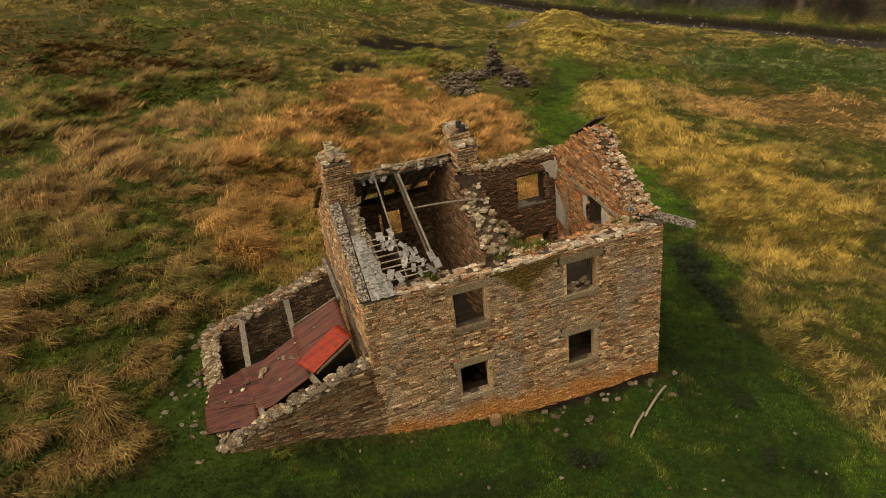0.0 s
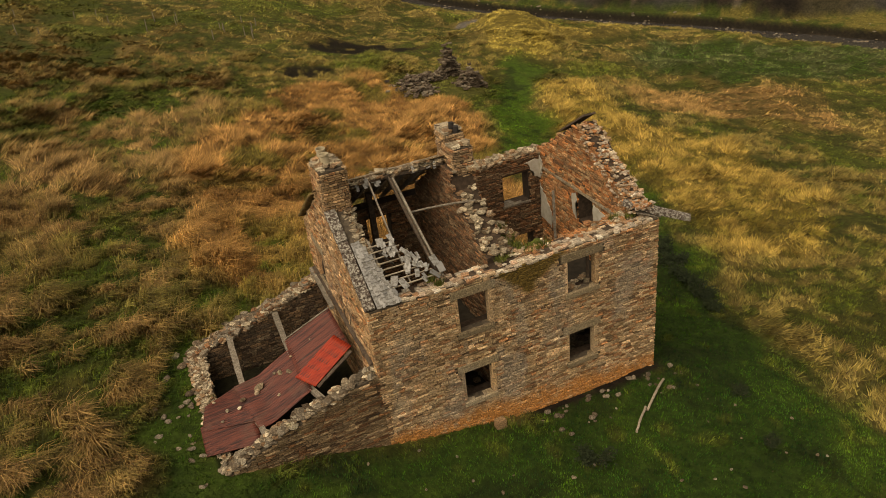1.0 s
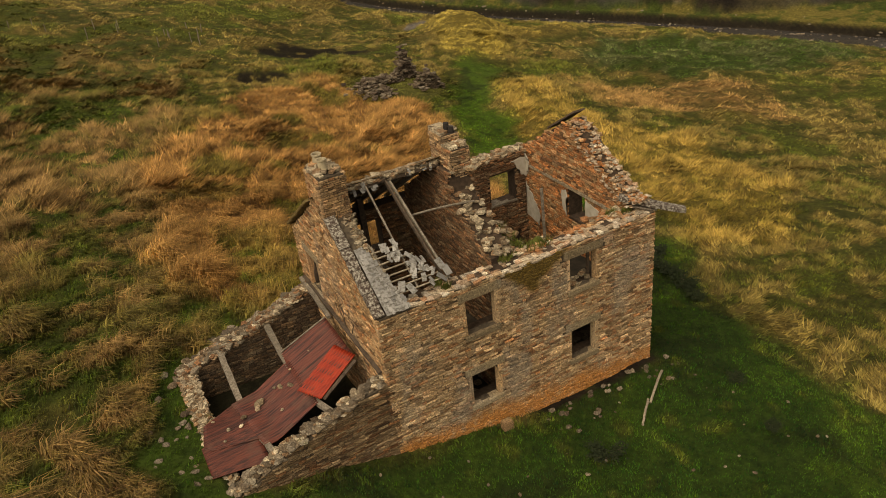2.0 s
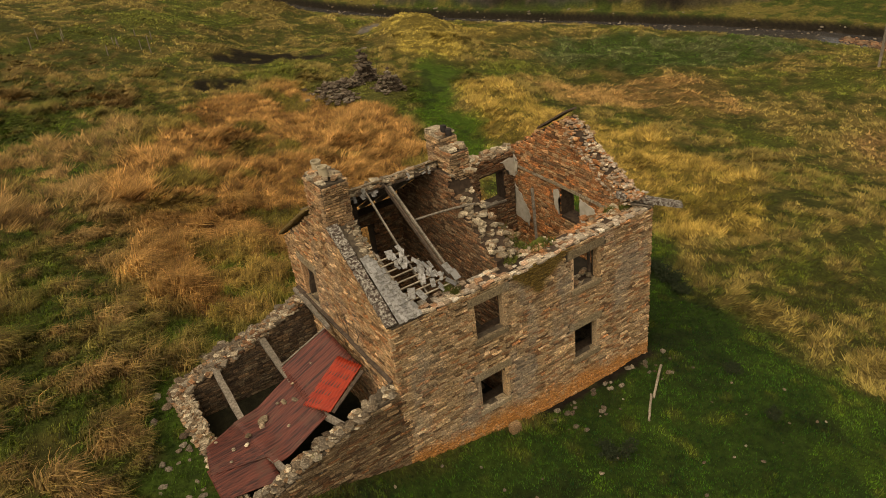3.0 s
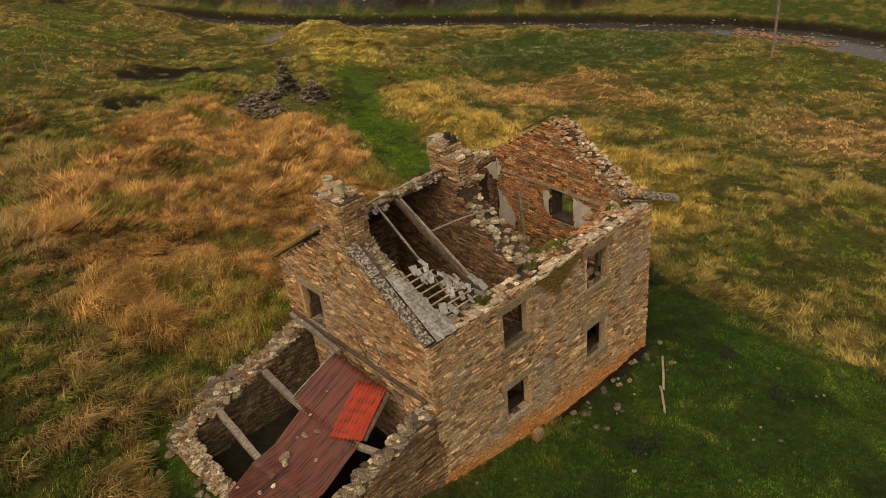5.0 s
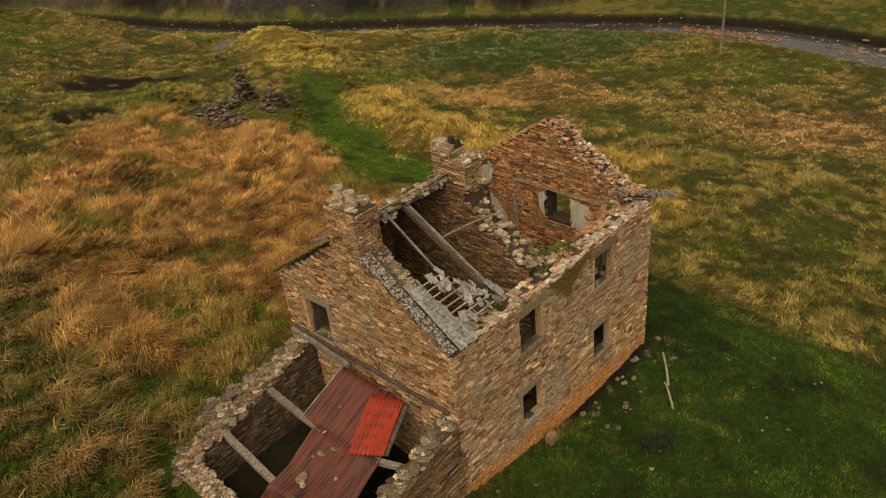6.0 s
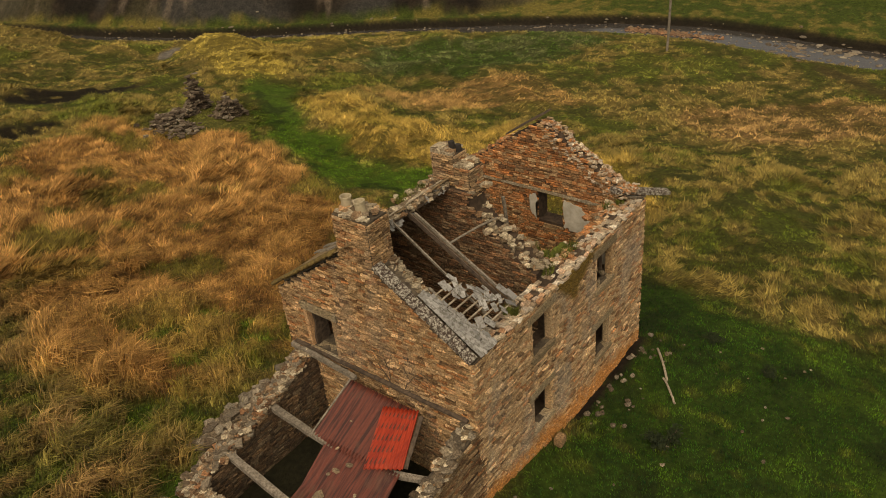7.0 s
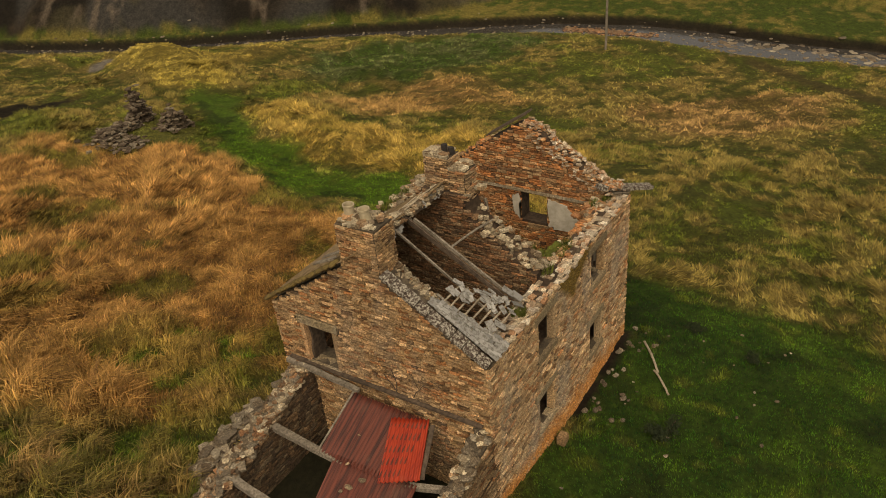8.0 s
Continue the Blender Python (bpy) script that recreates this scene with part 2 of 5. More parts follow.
def lump_shape(r):
    """A rough loose stone: a flattened, chipped icosahedron."""
    g = (1 + 5 ** 0.5) / 2
    vs = [(-1, g, 0), (1, g, 0), (-1, -g, 0), (1, -g, 0), (0, -1, g), (0, 1, g), (0, -1, -g), (0, 1, -g), (g, 0, -1), (g, 0, 1), (-g, 0, -1), (-g, 0, 1)]
    fs = [(0, 11, 5), (0, 5, 1), (0, 1, 7), (0, 7, 10), (0, 10, 11), (1, 5, 9), (5, 11, 4), (11, 10, 2), (10, 7, 6), (7, 1, 8), (3, 9, 4), (3, 4, 2), (3, 2, 6), (3, 6, 8), (3, 8, 9), (4, 9, 5), (2, 4, 11), (6, 2, 10), (8, 6, 7), (9, 8, 1)]
    return [tuple(c * 0.28 * r.uniform(0.75, 1.2) for c in v) for v in vs], fs


pick_shape = random.Random(3)
BLOCKS = [block_shape(pick_shape) for _ in range(14)]
LUMPS = [lump_shape(pick_shape) for _ in range(14)]


class Pieces:
    """Collects stones; the first ones become objects on shared meshes, the rest one joined part."""

    def __init__(self, name, shapes, material, parent, most=300, rest="masonry", label=""):
        self.name, self.shapes, self.material, self.parent, self.most, self.rest, self.label = name, shapes, material, parent, most, rest, label
        self.items = []

    def add(self, m, near=0.0):
        self.items.append((near, len(self.items), m))

    def build(self):
        self.items.sort(key=lambda it: it[:2])
        meshes = [mesh_of(self.name, v, f, self.material) for v, f in self.shapes]
        r = random.Random(len(self.items))
        inv = self.parent.matrix_world.inverted() if self.parent else Matrix()
        for _, _, m in self.items[: self.most]:
            ob = part(self.name, r.choice(meshes), None, self.parent)
            ob.matrix_basis = inv @ m
        verts, faces = [], []
        for _, _, m in self.items[self.most:]:
            vs, fs = r.choice(self.shapes)
            base = len(verts)
            verts.extend(m @ Vector(v) for v in vs)
            faces.extend(tuple(base + i for i in f) for f in fs)
        if verts:
            tagged(part(self.rest, mesh_of(self.rest, verts, faces, self.material), None, self.parent, self.label), kind="stuff")


def wall_core(spans, thick, at, top, base, openings, step=0.2):
    """A solid wall along u in spans=(u0, u1), cut by openings (u0, u1, z0, z1). at(u, w, z) places a point, w across the thickness."""
    cuts = {spans[0], spans[1]}
    for o in openings:
        cuts.update(v for v in o[:2] if spans[0] < v < spans[1])
    edges = sorted(cuts)
    us = []
    for a, b in zip(edges, edges[1:]):
        n = max(1, int((b - a) / step))
        us += [a + (b - a) * i / n for i in range(n)]
    us.append(edges[-1])
    verts, faces = [], []
    for a, b in zip(us, us[1:]):
        mid = (a + b) / 2
        holes = sorted((o[2], o[3]) for o in openings if o[0] < mid < o[1])
        z, stack = None, []
        for h0, h1 in holes:
            stack.append((z, h0))
            z = h1
        stack.append((z, None))
        for lo, hi in stack:
            la, lb = (base(a), base(b)) if lo is None else (lo, lo)
            ha, hb = (top(a), top(b)) if hi is None else (hi, hi)
            if ha <= la or hb <= lb:
                continue
            i = len(verts)
            for u, z0, z1 in ((a, la, ha), (b, lb, hb)):
                verts += [at(u, 0, z0), at(u, thick, z0), at(u, thick, z1), at(u, 0, z1)]
            faces += [(i, i + 1, i + 2, i + 3), (i + 4, i + 7, i + 6, i + 5), (i, i + 4, i + 5, i + 1), (i + 1, i + 5, i + 6, i + 2), (i + 2, i + 6, i + 7, i + 3), (i + 3, i + 7, i + 4, i)]
    # one closed shell: shared corners, no faces between neighbouring slices
    index, order, keep = {}, [], []
    for v in verts:
        key = tuple(round(c, 5) for c in v)
        if key not in index:
            index[key] = len(order)
            order.append(v)
        keep.append(index[key])
    count, out = {}, []
    for f in faces:
        g = tuple(keep[i] for i in f)
        count[frozenset(g)] = count.get(frozenset(g), 0) + 1
        out.append(g)
    return order, [g for g in out if count[frozenset(g)] == 1]


def lay_courses(pieces, spans, zs, face, top, base, openings, seed, course=(0.05, 0.1), length=(0.12, 0.4), proud=0.045, near=lambda u, z: 0.0):
    """Lays coursed stones on a wall face. face(u, z) gives the pose of a stone whose y looks out of the wall."""
    r = random.Random(seed)
    z = zs[0]
    while z < zs[1]:
        h = r.uniform(*course)
        u = spans[0] - r.uniform(0, 0.1)
        while u < spans[1]:
            w = r.uniform(*length) * (0.7 + 2.2 * h)
            a, b = max(u, spans[0]), min(u + w, spans[1])
            u += w
            clash = False
            for o in openings:
                if o[2] - h * 0.4 < z + h / 2 < o[3] + h * 0.4:
                    if o[0] < (a + b) / 2 < o[1]:
                        clash = True
                    elif a < o[0] < b:
                        b = o[0]
                    elif a < o[1] < b:
                        a = o[1]
            mid, zm = (a + b) / 2, z + h / 2
            if clash or b - a < 0.05 or zm + h * 0.3 > top(mid) or zm < base(mid) - 0.1:
                continue
            m = face(mid, zm) @ Matrix.Rotation(r.uniform(-0.03, 0.03), 4, "Y") @ Matrix.Diagonal((b - a - 0.014, proud * r.uniform(0.9, 2.8), h - 0.022, 1))
            pieces.add(m, near(mid, zm))
        z += h


def with_dressings(holes):
    """The openings widened by their lintels and sills, where no course stone is laid."""
    out = list(holes)
    for u0, u1, z0, z1 in holes:
        out += [(u0 - 0.2, u1 + 0.22, z1, z1 + 0.25), (u0 - 0.1, u1 + 0.12, z0 - 0.16, z0)]
    return out


def vnoise(x, y, seed=0):
    """Smooth noise from 0 to 1 on arrays."""
    def grid(i, j):
        v = np.sin(i * 127.1 + j * 311.7 + seed * 74.7) * 43758.5453
        return v - np.floor(v)
    i, j = np.floor(x), np.floor(y)
    f, g = x - i, y - j
    f, g = f * f * (3 - 2 * f), g * g * (3 - 2 * g)
    return (grid(i, j) * (1 - f) + grid(i + 1, j) * f) * (1 - g) + (grid(i, j + 1) * (1 - f) + grid(i + 1, j + 1) * f) * g


def fbm(x, y, scale, seed=0, octaves=4):
    total, amp, norm = 0, 1.0, 0.0
    c, s = math.cos(0.6), math.sin(0.6)
    x, y = x / scale, y / scale
    for k in range(octaves):
        total, norm = total + amp * vnoise(x, y, seed + k), norm + amp
        x, y, amp = 2.03 * (c * x - s * y) + 3.1, 2.03 * (s * x + c * y) - 1.7, amp * 0.5
    return total / norm


def smooth(v, a, b):
    t = np.clip((v - a) / (b - a), 0, 1)
    return t * t * (3 - 2 * t)


def inside(x, y, poly):
    """Signed distance to a closed outline: positive within."""
    best = np.full(np.shape(x), 1e9)
    odd = np.zeros(np.shape(x), bool)
    for (ax, ay), (bx, by) in zip(poly, poly[1:] + poly[:1]):
        dx, dy = bx - ax, by - ay
        t = np.clip(((x - ax) * dx + (y - ay) * dy) / (dx * dx + dy * dy), 0, 1)
        best = np.minimum(best, np.hypot(x - ax - t * dx, y - ay - t * dy))
        if dy:
            odd ^= ((ay > y) != (by > y)) & (x < dx * (y - ay) / dy + ax)
    return np.where(odd, best, -best)


# ---- ground ----
STREAM = [(24, 110), (28.5, 92), (33, 78), (37.7, 67.5), (44, 58), (51.3, 47.8), (58, 37.2), (63, 27.6), (65.3, 19), (65.1, 11.5), (64.3, 6.5), (64.8, -4), (68, -24), (74, -60)]


def stream_side(x, y):
    """Distance from the middle of the stream (positive on its far bank), and the water's height there."""
    best, side, along = np.full(np.shape(x), 1e9), np.ones(np.shape(x)), np.zeros(np.shape(x))
    for (ax, ay), (bx, by) in zip(STREAM, STREAM[1:]):
        dx, dy = bx - ax, by - ay
        t = np.clip(((x - ax) * dx + (y - ay) * dy) / (dx * dx + dy * dy), 0, 1)
        d = np.hypot(x - ax - t * dx, y - ay - t * dy)
        near = d < best
        side = np.where(near, np.sign(dx * (y - ay) - dy * (x - ax)), side)
        along = np.where(near, ay + t * dy, along)
        best = np.minimum(best, d)
    return best * side, -7.5 + 0.043 * np.clip(along, -30, 90), along


def half_width(along):
    return 0.65 + 1.25 * smooth(-along, -40, -8)


def hill(x, y, cx, cy, sx, sy=None, turn=0.0):
    sy = sy or sx
    c, s = math.cos(radians(turn)), math.sin(radians(turn))
    u, v = c * (x - cx) + s * (y - cy), -s * (x - cx) + c * (y - cy)
    return np.exp(-(u / sx) ** 2 - (v / sy) ** 2)


HOUSE_PLAN = [(0.3, 0.3), (8.9, 0.3), (8.9, 6.3), (0.3, 6.3)]
SHED_PLAN = [(-4.5, 0.3), (-0.1, 0.3), (-0.1, 5.85), (-4.5, 5.85)]


def ground_height(x, y, rough=True):
    x, y = np.asarray(x, float), np.asarray(y, float)
    qx, qy = np.clip(x, -30, 62), np.clip(y, -25, 62)
    z = 1.0138 - 0.184 * qx - 0.006 * qy - 0.000138 * qx * qy + 0.000806 * qx * qx + 0.000942 * qy * qy
    z = z + 0.5 * hill(x, y, 9.6, -0.2, 2.6) - 0.35 * hill(x, y, 2.5, -1.5, 3.5) + 0.8 * hill(x, y, 26, 5, 6) - 0.9 * hill(x, y, 45, 11, 9, 12)
    z = z + 0.8 * hill(x, y, 23.5, 25, 2.6, 8, -8) - 0.5 * hill(x, y, 19.5, 27, 2.2, 9, -20) - 0.8 * hill(x, y, 37, 32, 5)
    z = z - 1.6 * smooth(y, 44, 58) * smooth(x, 8, 18) * smooth(-x, -44, -36)
    z = z + 2.3 * hill(x, y, 32.5, 53, 3.6, 5.5, -25) + 0.8 * hill(x, y, 27.5, 43.5, 3, 5, -25) + 0.6 * hill(x, y, 40, 48, 4, 3)
    z = z - 0.5 * hill(x, y, 7.3, 40.8, 2.2, 1.4) - 0.6 * hill(x, y, 14.5, 48, 4.5, 2)
    if rough:
        h = zone(x, y)[2]
        z = z + (fbm(x, y, 1.5, 5, 3) - 0.5) * (0.10 + 0.7 * h) + (fbm(x, y, 3.0, 15, 3) - 0.5) * (0.05 + (2.2 + 1.3 * smooth(x, 13, 18)) * h) + (fbm(x, y, 5.5, 9, 2) - 0.5) * (0.12 + 0.9 * h)
    d, water, along = stream_side(x, y)
    z = z + 2.2 * hill(x, y, 20, 78, 9, 9) * smooth(-d, 3, 9)
    w = half_width(along)
    # near side runs down to the water, far side is a narrow bench under a steep bank
    near = water + 0.35 + 0.10 * np.clip(-d - w, 0, 40)
    k = smooth(-d, w + 1.0, w + 11.0)
    z_near = np.where(-d < w + 11, np.minimum(z, near * (1 - k) + z * k) * 1.0, z)
    z_near = np.where(-d < 25, np.maximum(z_near, water + 0.1 + 0.02 * np.clip(-d - w, 0, 25)), z_near)
    foot = 2.7 + 9.0 * smooth(-along, -43, -24)
    steep = 0.85 - 0.62 * smooth(-along, -40, -26)
    z_far = water + 0.75 + 0.06 * np.clip(d - w, 0, 30) + steep * np.clip(d - foot, 0, 45) + np.where(d > foot, (fbm(x, y, 6, 21) - 0.5) * 2.0 * steep, 0)
    z = np.where(d > 0, z_far, z_near)
    z = water - 0.35 + (z - water + 0.35) * smooth(np.abs(d), w - 0.2, w + 1.3)
    z = z + (0.25 - z) * smooth(inside(x, y, HOUSE_PLAN), -0.1, 0.1)
    z = z + (1.0 - z) * smooth(inside(x, y, SHED_PLAN), -0.1, 0.1)
    return z


LAWN = [(-9, -0.8), (-6.4, 1.0), (-5.9, 4.5), (-5.0, 6.5), (-4.8, 0), (9, 0.2), (9.4, 7), (11, 9), (14.6, 13), (15.5, 18), (14.5, 20.5), (16.9, 25.5), (18, 30), (20.4, 33), (24.7, 41), (27, 40.4), (24.3, 34), (21.4, 29.6), (19.0, 23), (19.3, 19.5), (19.6, 15), (18.6, 11.5), (17, 8), (15, 3), (14.8, 0), (14, -2.6), (13.6, -5.5), (12.7, -8), (12, -14), (-12, -14), (-12, -4)]
GOLD = [(24.3, 35.5), (28.2, 33.5), (26.5, 26), (30, 19), (27, 9), (22, 4), (18, 6), (19.5, 12), (20.4, 16.4), (19.7, 20), (19.5, 23.5), (21.8, 29.6)]
ORANGE = [(-3, 24), (1, 33), (6, 37.5), (12, 39), (16.3, 31), (14.6, 21.5), (10.5, 9.5), (4, 8.2), (-0.5, 9), (-4, 12)]
RUSH = [(36, 38.5), (42, 43), (49.6, 39.2), (58, 33), (60, 26), (51, 26.8), (41, 33)]
BROWN_A = [(30, 32.5), (38, 30.8), (45.5, 27), (39.5, 19.5), (33, 23.8), (29, 27.6)]
BROWN_B = [(42, 11), (48, 8.5), (52, -2), (44, -3), (37, 4), (37, 9)]
PEAT_A = [(9.4, 48.6), (13, 51.4), (17, 49.9), (19.7, 47), (15.5, 46), (11.7, 46.8)]
PEAT_B = [(4.9, 41.4), (7.3, 42.9), (10, 41.4), (7.2, 39.4)]


def zone(x, y):
    """Colour of the growth, colour of the ground under it, height of the growth (m), all by place."""
    x, y = np.asarray(x, float), np.asarray(y, float)
    n1, n2, n3 = fbm(x, y, 7, 1), fbm(x, y, 2.2, 31), fbm(x, y, 0.7, 51, 3)
    wob = (n2 - 0.5) * 3.2 + (n3 - 0.5) * 1.2

    def lay(a, b, k):
        return a + (np.asarray(b) - a) * np.asarray(k)[..., None]

    # tussocks: straw mats on the hummocks, short green growth in the hollows between
    hum, tuft = fbm(x, y, 3.0, 15, 3), fbm(x + 0.5 * y, y - 0.4 * x, 0.8, 101, 3)
    mat = smooth(0.42 * hum + 0.58 * tuft, 0.38, 0.6)

    def mixed(tops, hollows, k=mat):
        return lay(np.broadcast_to(np.array(hollows), x.shape + (3,)), tops, k)

    col = mixed((0.25, 0.185, 0.055), (0.075, 0.085, 0.015))
    col = lay(col, (0.095, 0.125, 0.016), smooth(n1 * 0.6 + n2 * 0.4, 0.54, 0.64) * 0.75)
    h = 0.11 + 0.2 * mat
    # brown moor grass west and north-west
    west = smooth(-x + 0.18 * y + wob, 4.2, 6.0) * smooth(-y, -62, -30)
    moor = lay(mixed((0.32, 0.195, 0.075), (0.068, 0.098, 0.013)), (0.19, 0.12, 0.042), smooth(n2, 0.45, 0.65) * 0.35)
    moor = lay(moor, (0.08, 0.12, 0.014), smooth(n1 * 0.5 + n2 * 0.5, 0.52, 0.6) * 0.85 * (1 - 0.5 * mat))
    col, h = lay(col, moor, west), h + west * (0.02 + 0.18 * mat)
    k = smooth(inside(x, y, ORANGE) + wob, -0.8, 0.8)
    orange = lay(mixed((0.44, 0.235, 0.078), (0.22, 0.112, 0.035)), (0.085, 0.10, 0.015), smooth(fbm(x, y, 3.4, 77), 0.62, 0.7) * 0.7)
    col, h = lay(col, orange, k), h + k * 0.14
    greens = np.maximum(hill(x, y, -0.5, 20.5, 2.6, 1.3), np.maximum(hill(x, y, 0.2, 12.2, 2.2, 3.6, 15), hill(x, y, -4.6, 9.2, 2.6, 1.5)))
    k = smooth(greens + (n3 - 0.5) * 0.7, 0.35, 0.6) * (1 - 0.6 * mat)
    col, h = lay(col, (0.08, 0.13, 0.014), k * 0.95), h * (1 - 0.5 * k)
    k = smooth(inside(x, y, GOLD) + wob * 0.7, -0.7, 0.7)
    col, h = lay(col, mixed((0.44, 0.295, 0.075), (0.17, 0.13, 0.026)), k), h + 0.1 * k
    k = np.clip(hill(x, y, 32.5, 52, 4.5, 6, -25) + hill(x, y, 28, 43.5, 3, 4.5, -25), 0, 1)
    col = lay(col, mixed((0.40, 0.30, 0.07), (0.22, 0.165, 0.034)), smooth(k + (n2 - 0.5) * 0.5, 0.25, 0.6))
    k = hill(x, y, 38, 48, 5, 4)
    col = lay(col, mixed((0.30, 0.22, 0.055), (0.16, 0.125, 0.03)), smooth(k + (n2 - 0.5) * 0.4, 0.3, 0.7))
    for poly, tops, hollows in ((BROWN_A, (0.42, 0.245, 0.09), (0.19, 0.13, 0.04)), (BROWN_B, (0.36, 0.215, 0.085), (0.15, 0.105, 0.032)), (RUSH, (0.10, 0.125, 0.045), (0.045, 0.085, 0.012))):
        k = smooth(inside(x, y, poly) + wob * 1.3, -1, 1)
        col, h = lay(col, mixed(tops, hollows), k * 0.9), h + 0.06 * k
    # worn track down to the ford
    tx, ty = 61.0 - 10.5 * np.clip((7.5 - y) / 13.0, 0, 1.6), y
    k = smooth(-np.abs(x - tx) + (n3 - 0.5), -1.5, -0.5) * smooth(-y, -7.5, -6)
    col, h = lay(col, (0.085, 0.065, 0.022), k * 0.85), h * (1 - 0.7 * k)
    h = h * (0.6 + 0.8 * smooth(n3, 0.3, 0.7))
    # round the old cottage
    k = smooth(hill(x, y, 17.5, 36.3, 4.2, 3.4) + (n2 - 0.5) * 0.4, 0.25, 0.55)
    col, h = lay(col, (0.13, 0.13, 0.03), k), h * (1 - 0.6 * k)
    k = smooth(inside(x, y, LAWN) + wob * 0.9, -1.1, 0.7)
    lawn = lay(np.broadcast_to(np.array((0.030, 0.078, 0.007)), x.shape + (3,)), (0.058, 0.118, 0.011), smooth(n2, 0.42, 0.68))
    lawn = lay(lawn, (0.075, 0.15, 0.012), smooth(y, 9, 14))
    lawn = lay(lawn, (0.17, 0.15, 0.03), smooth(n3, 0.62, 0.78) * 0.35)
    lawn = lay(lawn, (0.014, 0.035, 0.005), smooth(fbm(x, y, 1.6, 43, 3), 0.56, 0.68) * 0.7)
    col, h = lay(col, lawn, k), h * (1 - k) + k * (0.035 + 0.085 * n3)
    soil = lay(col * 0.72, (0.06, 0.045, 0.02), np.full(x.shape, 0.2))
    for poly in (PEAT_A, PEAT_B):
        k = smooth(inside(x, y, poly) + wob * 0.7, -0.6, 0.5)
        k = k * smooth(n3 + 0.3 * k, 0.45, 0.65)
        soil, col, h = lay(soil, (0.016, 0.012, 0.006), k), lay(col, (0.035, 0.03, 0.008), k), h * (1 - 0.9 * k)
    # bare earth along the foot of the front wall
    k = smooth(-np.abs(y + 0.12) + (n3 - 0.5) * 0.5, -0.32, -0.12) * smooth(x, 3.8, 5.0) * smooth(-x, -9.6, -9.2)
    soil, h = lay(soil, (0.02, 0.014, 0.009), k), h * (1 - k)
    # stream bed and the far side
    d, water, along = stream_side(x, y)
    w = half_width(along)
    foot = 2.7 + 9.0 * smooth(-along, -43, -24)
    far = smooth(d, w, w + 0.6)
    bench = lay(np.broadcast_to(np.array((0.062, 0.085, 0.015)), x.shape + (3,)), (0.19, 0.155, 0.04), smooth(0.5 * n1 + 0.5 * tuft, 0.44, 0.6))
    col, soil, h = lay(col, bench, far), lay(soil, bench * 0.8, far), h * (1 - far) + 0.12 * far
    scree = smooth(d + 0.5 * wob, foot - 0.3, foot + 1.0) * np.clip(smooth(along, 27, 33) + 0.55 * smooth(fbm(x, y, 9, 91), 0.5, 0.6), 0, 1)
    rock = lay(np.broadcast_to(np.array((0.014, 0.011, 0.008)), x.shape + (3,)), (0.032, 0.023, 0.015), smooth(n2, 0.4, 0.65))
    gully = fbm(along * 1.0, d * 0.16, 1.6, 63, 3)
    rock = lay(rock, (0.045, 0.042, 0.038), smooth(fbm(along, d * 0.3, 7, 66, 2), 0.5, 0.62) * 0.8)
    rock = lay(rock, (0.15, 0.115, 0.085), smooth(gully, 0.6, 0.74) * smooth(n3, 0.4, 0.6) * 0.6)
    rock = lay(rock, (0.07, 0.06, 0.03), smooth(n1, 0.55, 0.65) * 0.5)
    col, soil, h = lay(col, rock, scree), lay(soil, rock, scree), h * (1 - scree)
    bed = smooth(-np.abs(d), -w - 0.45, -w + 0.1)
    pebble = lay(np.broadcast_to(np.array((0.03, 0.022, 0.015)), x.shape + (3,)), (0.12, 0.095, 0.07), smooth(n3, 0.5, 0.7))
    cut = smooth(d, w - 0.4, w + 0.1) * smooth(-d, -w - 1.5, -w - 0.8)
    soil, col, h = lay(soil, (0.018, 0.014, 0.009), cut), lay(col, (0.018, 0.014, 0.009), cut), h * (1 - cut)
    bed = bed * smooth(d, -w - 0.15, -w + 0.1)
    soil, h = lay(soil, pebble, bed), h * (1 - bed)
    k = smooth(hill(x, y, 29.3, 57.5, 2.2, 1.2, 30), 0.4, 0.6)
    soil, h = lay(soil, (0.16, 0.14, 0.12), k), h * (1 - k)
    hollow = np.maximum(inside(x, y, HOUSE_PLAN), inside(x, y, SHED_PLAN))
    # shade inside the walls, put into the ground colour of house and shed
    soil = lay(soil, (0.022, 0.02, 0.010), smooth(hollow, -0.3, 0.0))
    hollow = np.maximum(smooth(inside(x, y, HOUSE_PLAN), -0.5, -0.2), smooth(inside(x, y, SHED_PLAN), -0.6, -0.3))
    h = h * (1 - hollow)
    return col, soil, h


def spread(lo, fine_lo, fine_hi, mid_hi, hi, step, mid_step):
    """Grid lines: close near the house, wider as far as the stream, then ever wider to the horizon."""
    out, v, s = list(np.arange(fine_lo, fine_hi, step)), fine_hi, step
    while v < hi:
        out.append(v)
        s = min(s * 1.03, mid_step) if v < mid_hi else s * 1.12
        v += s
    out.append(hi)
    s, v, left = step, fine_lo, []
    while v > lo:
        s *= 1.06
        v -= s
        left.append(max(v, lo))
    return np.array(left[::-1] + out)


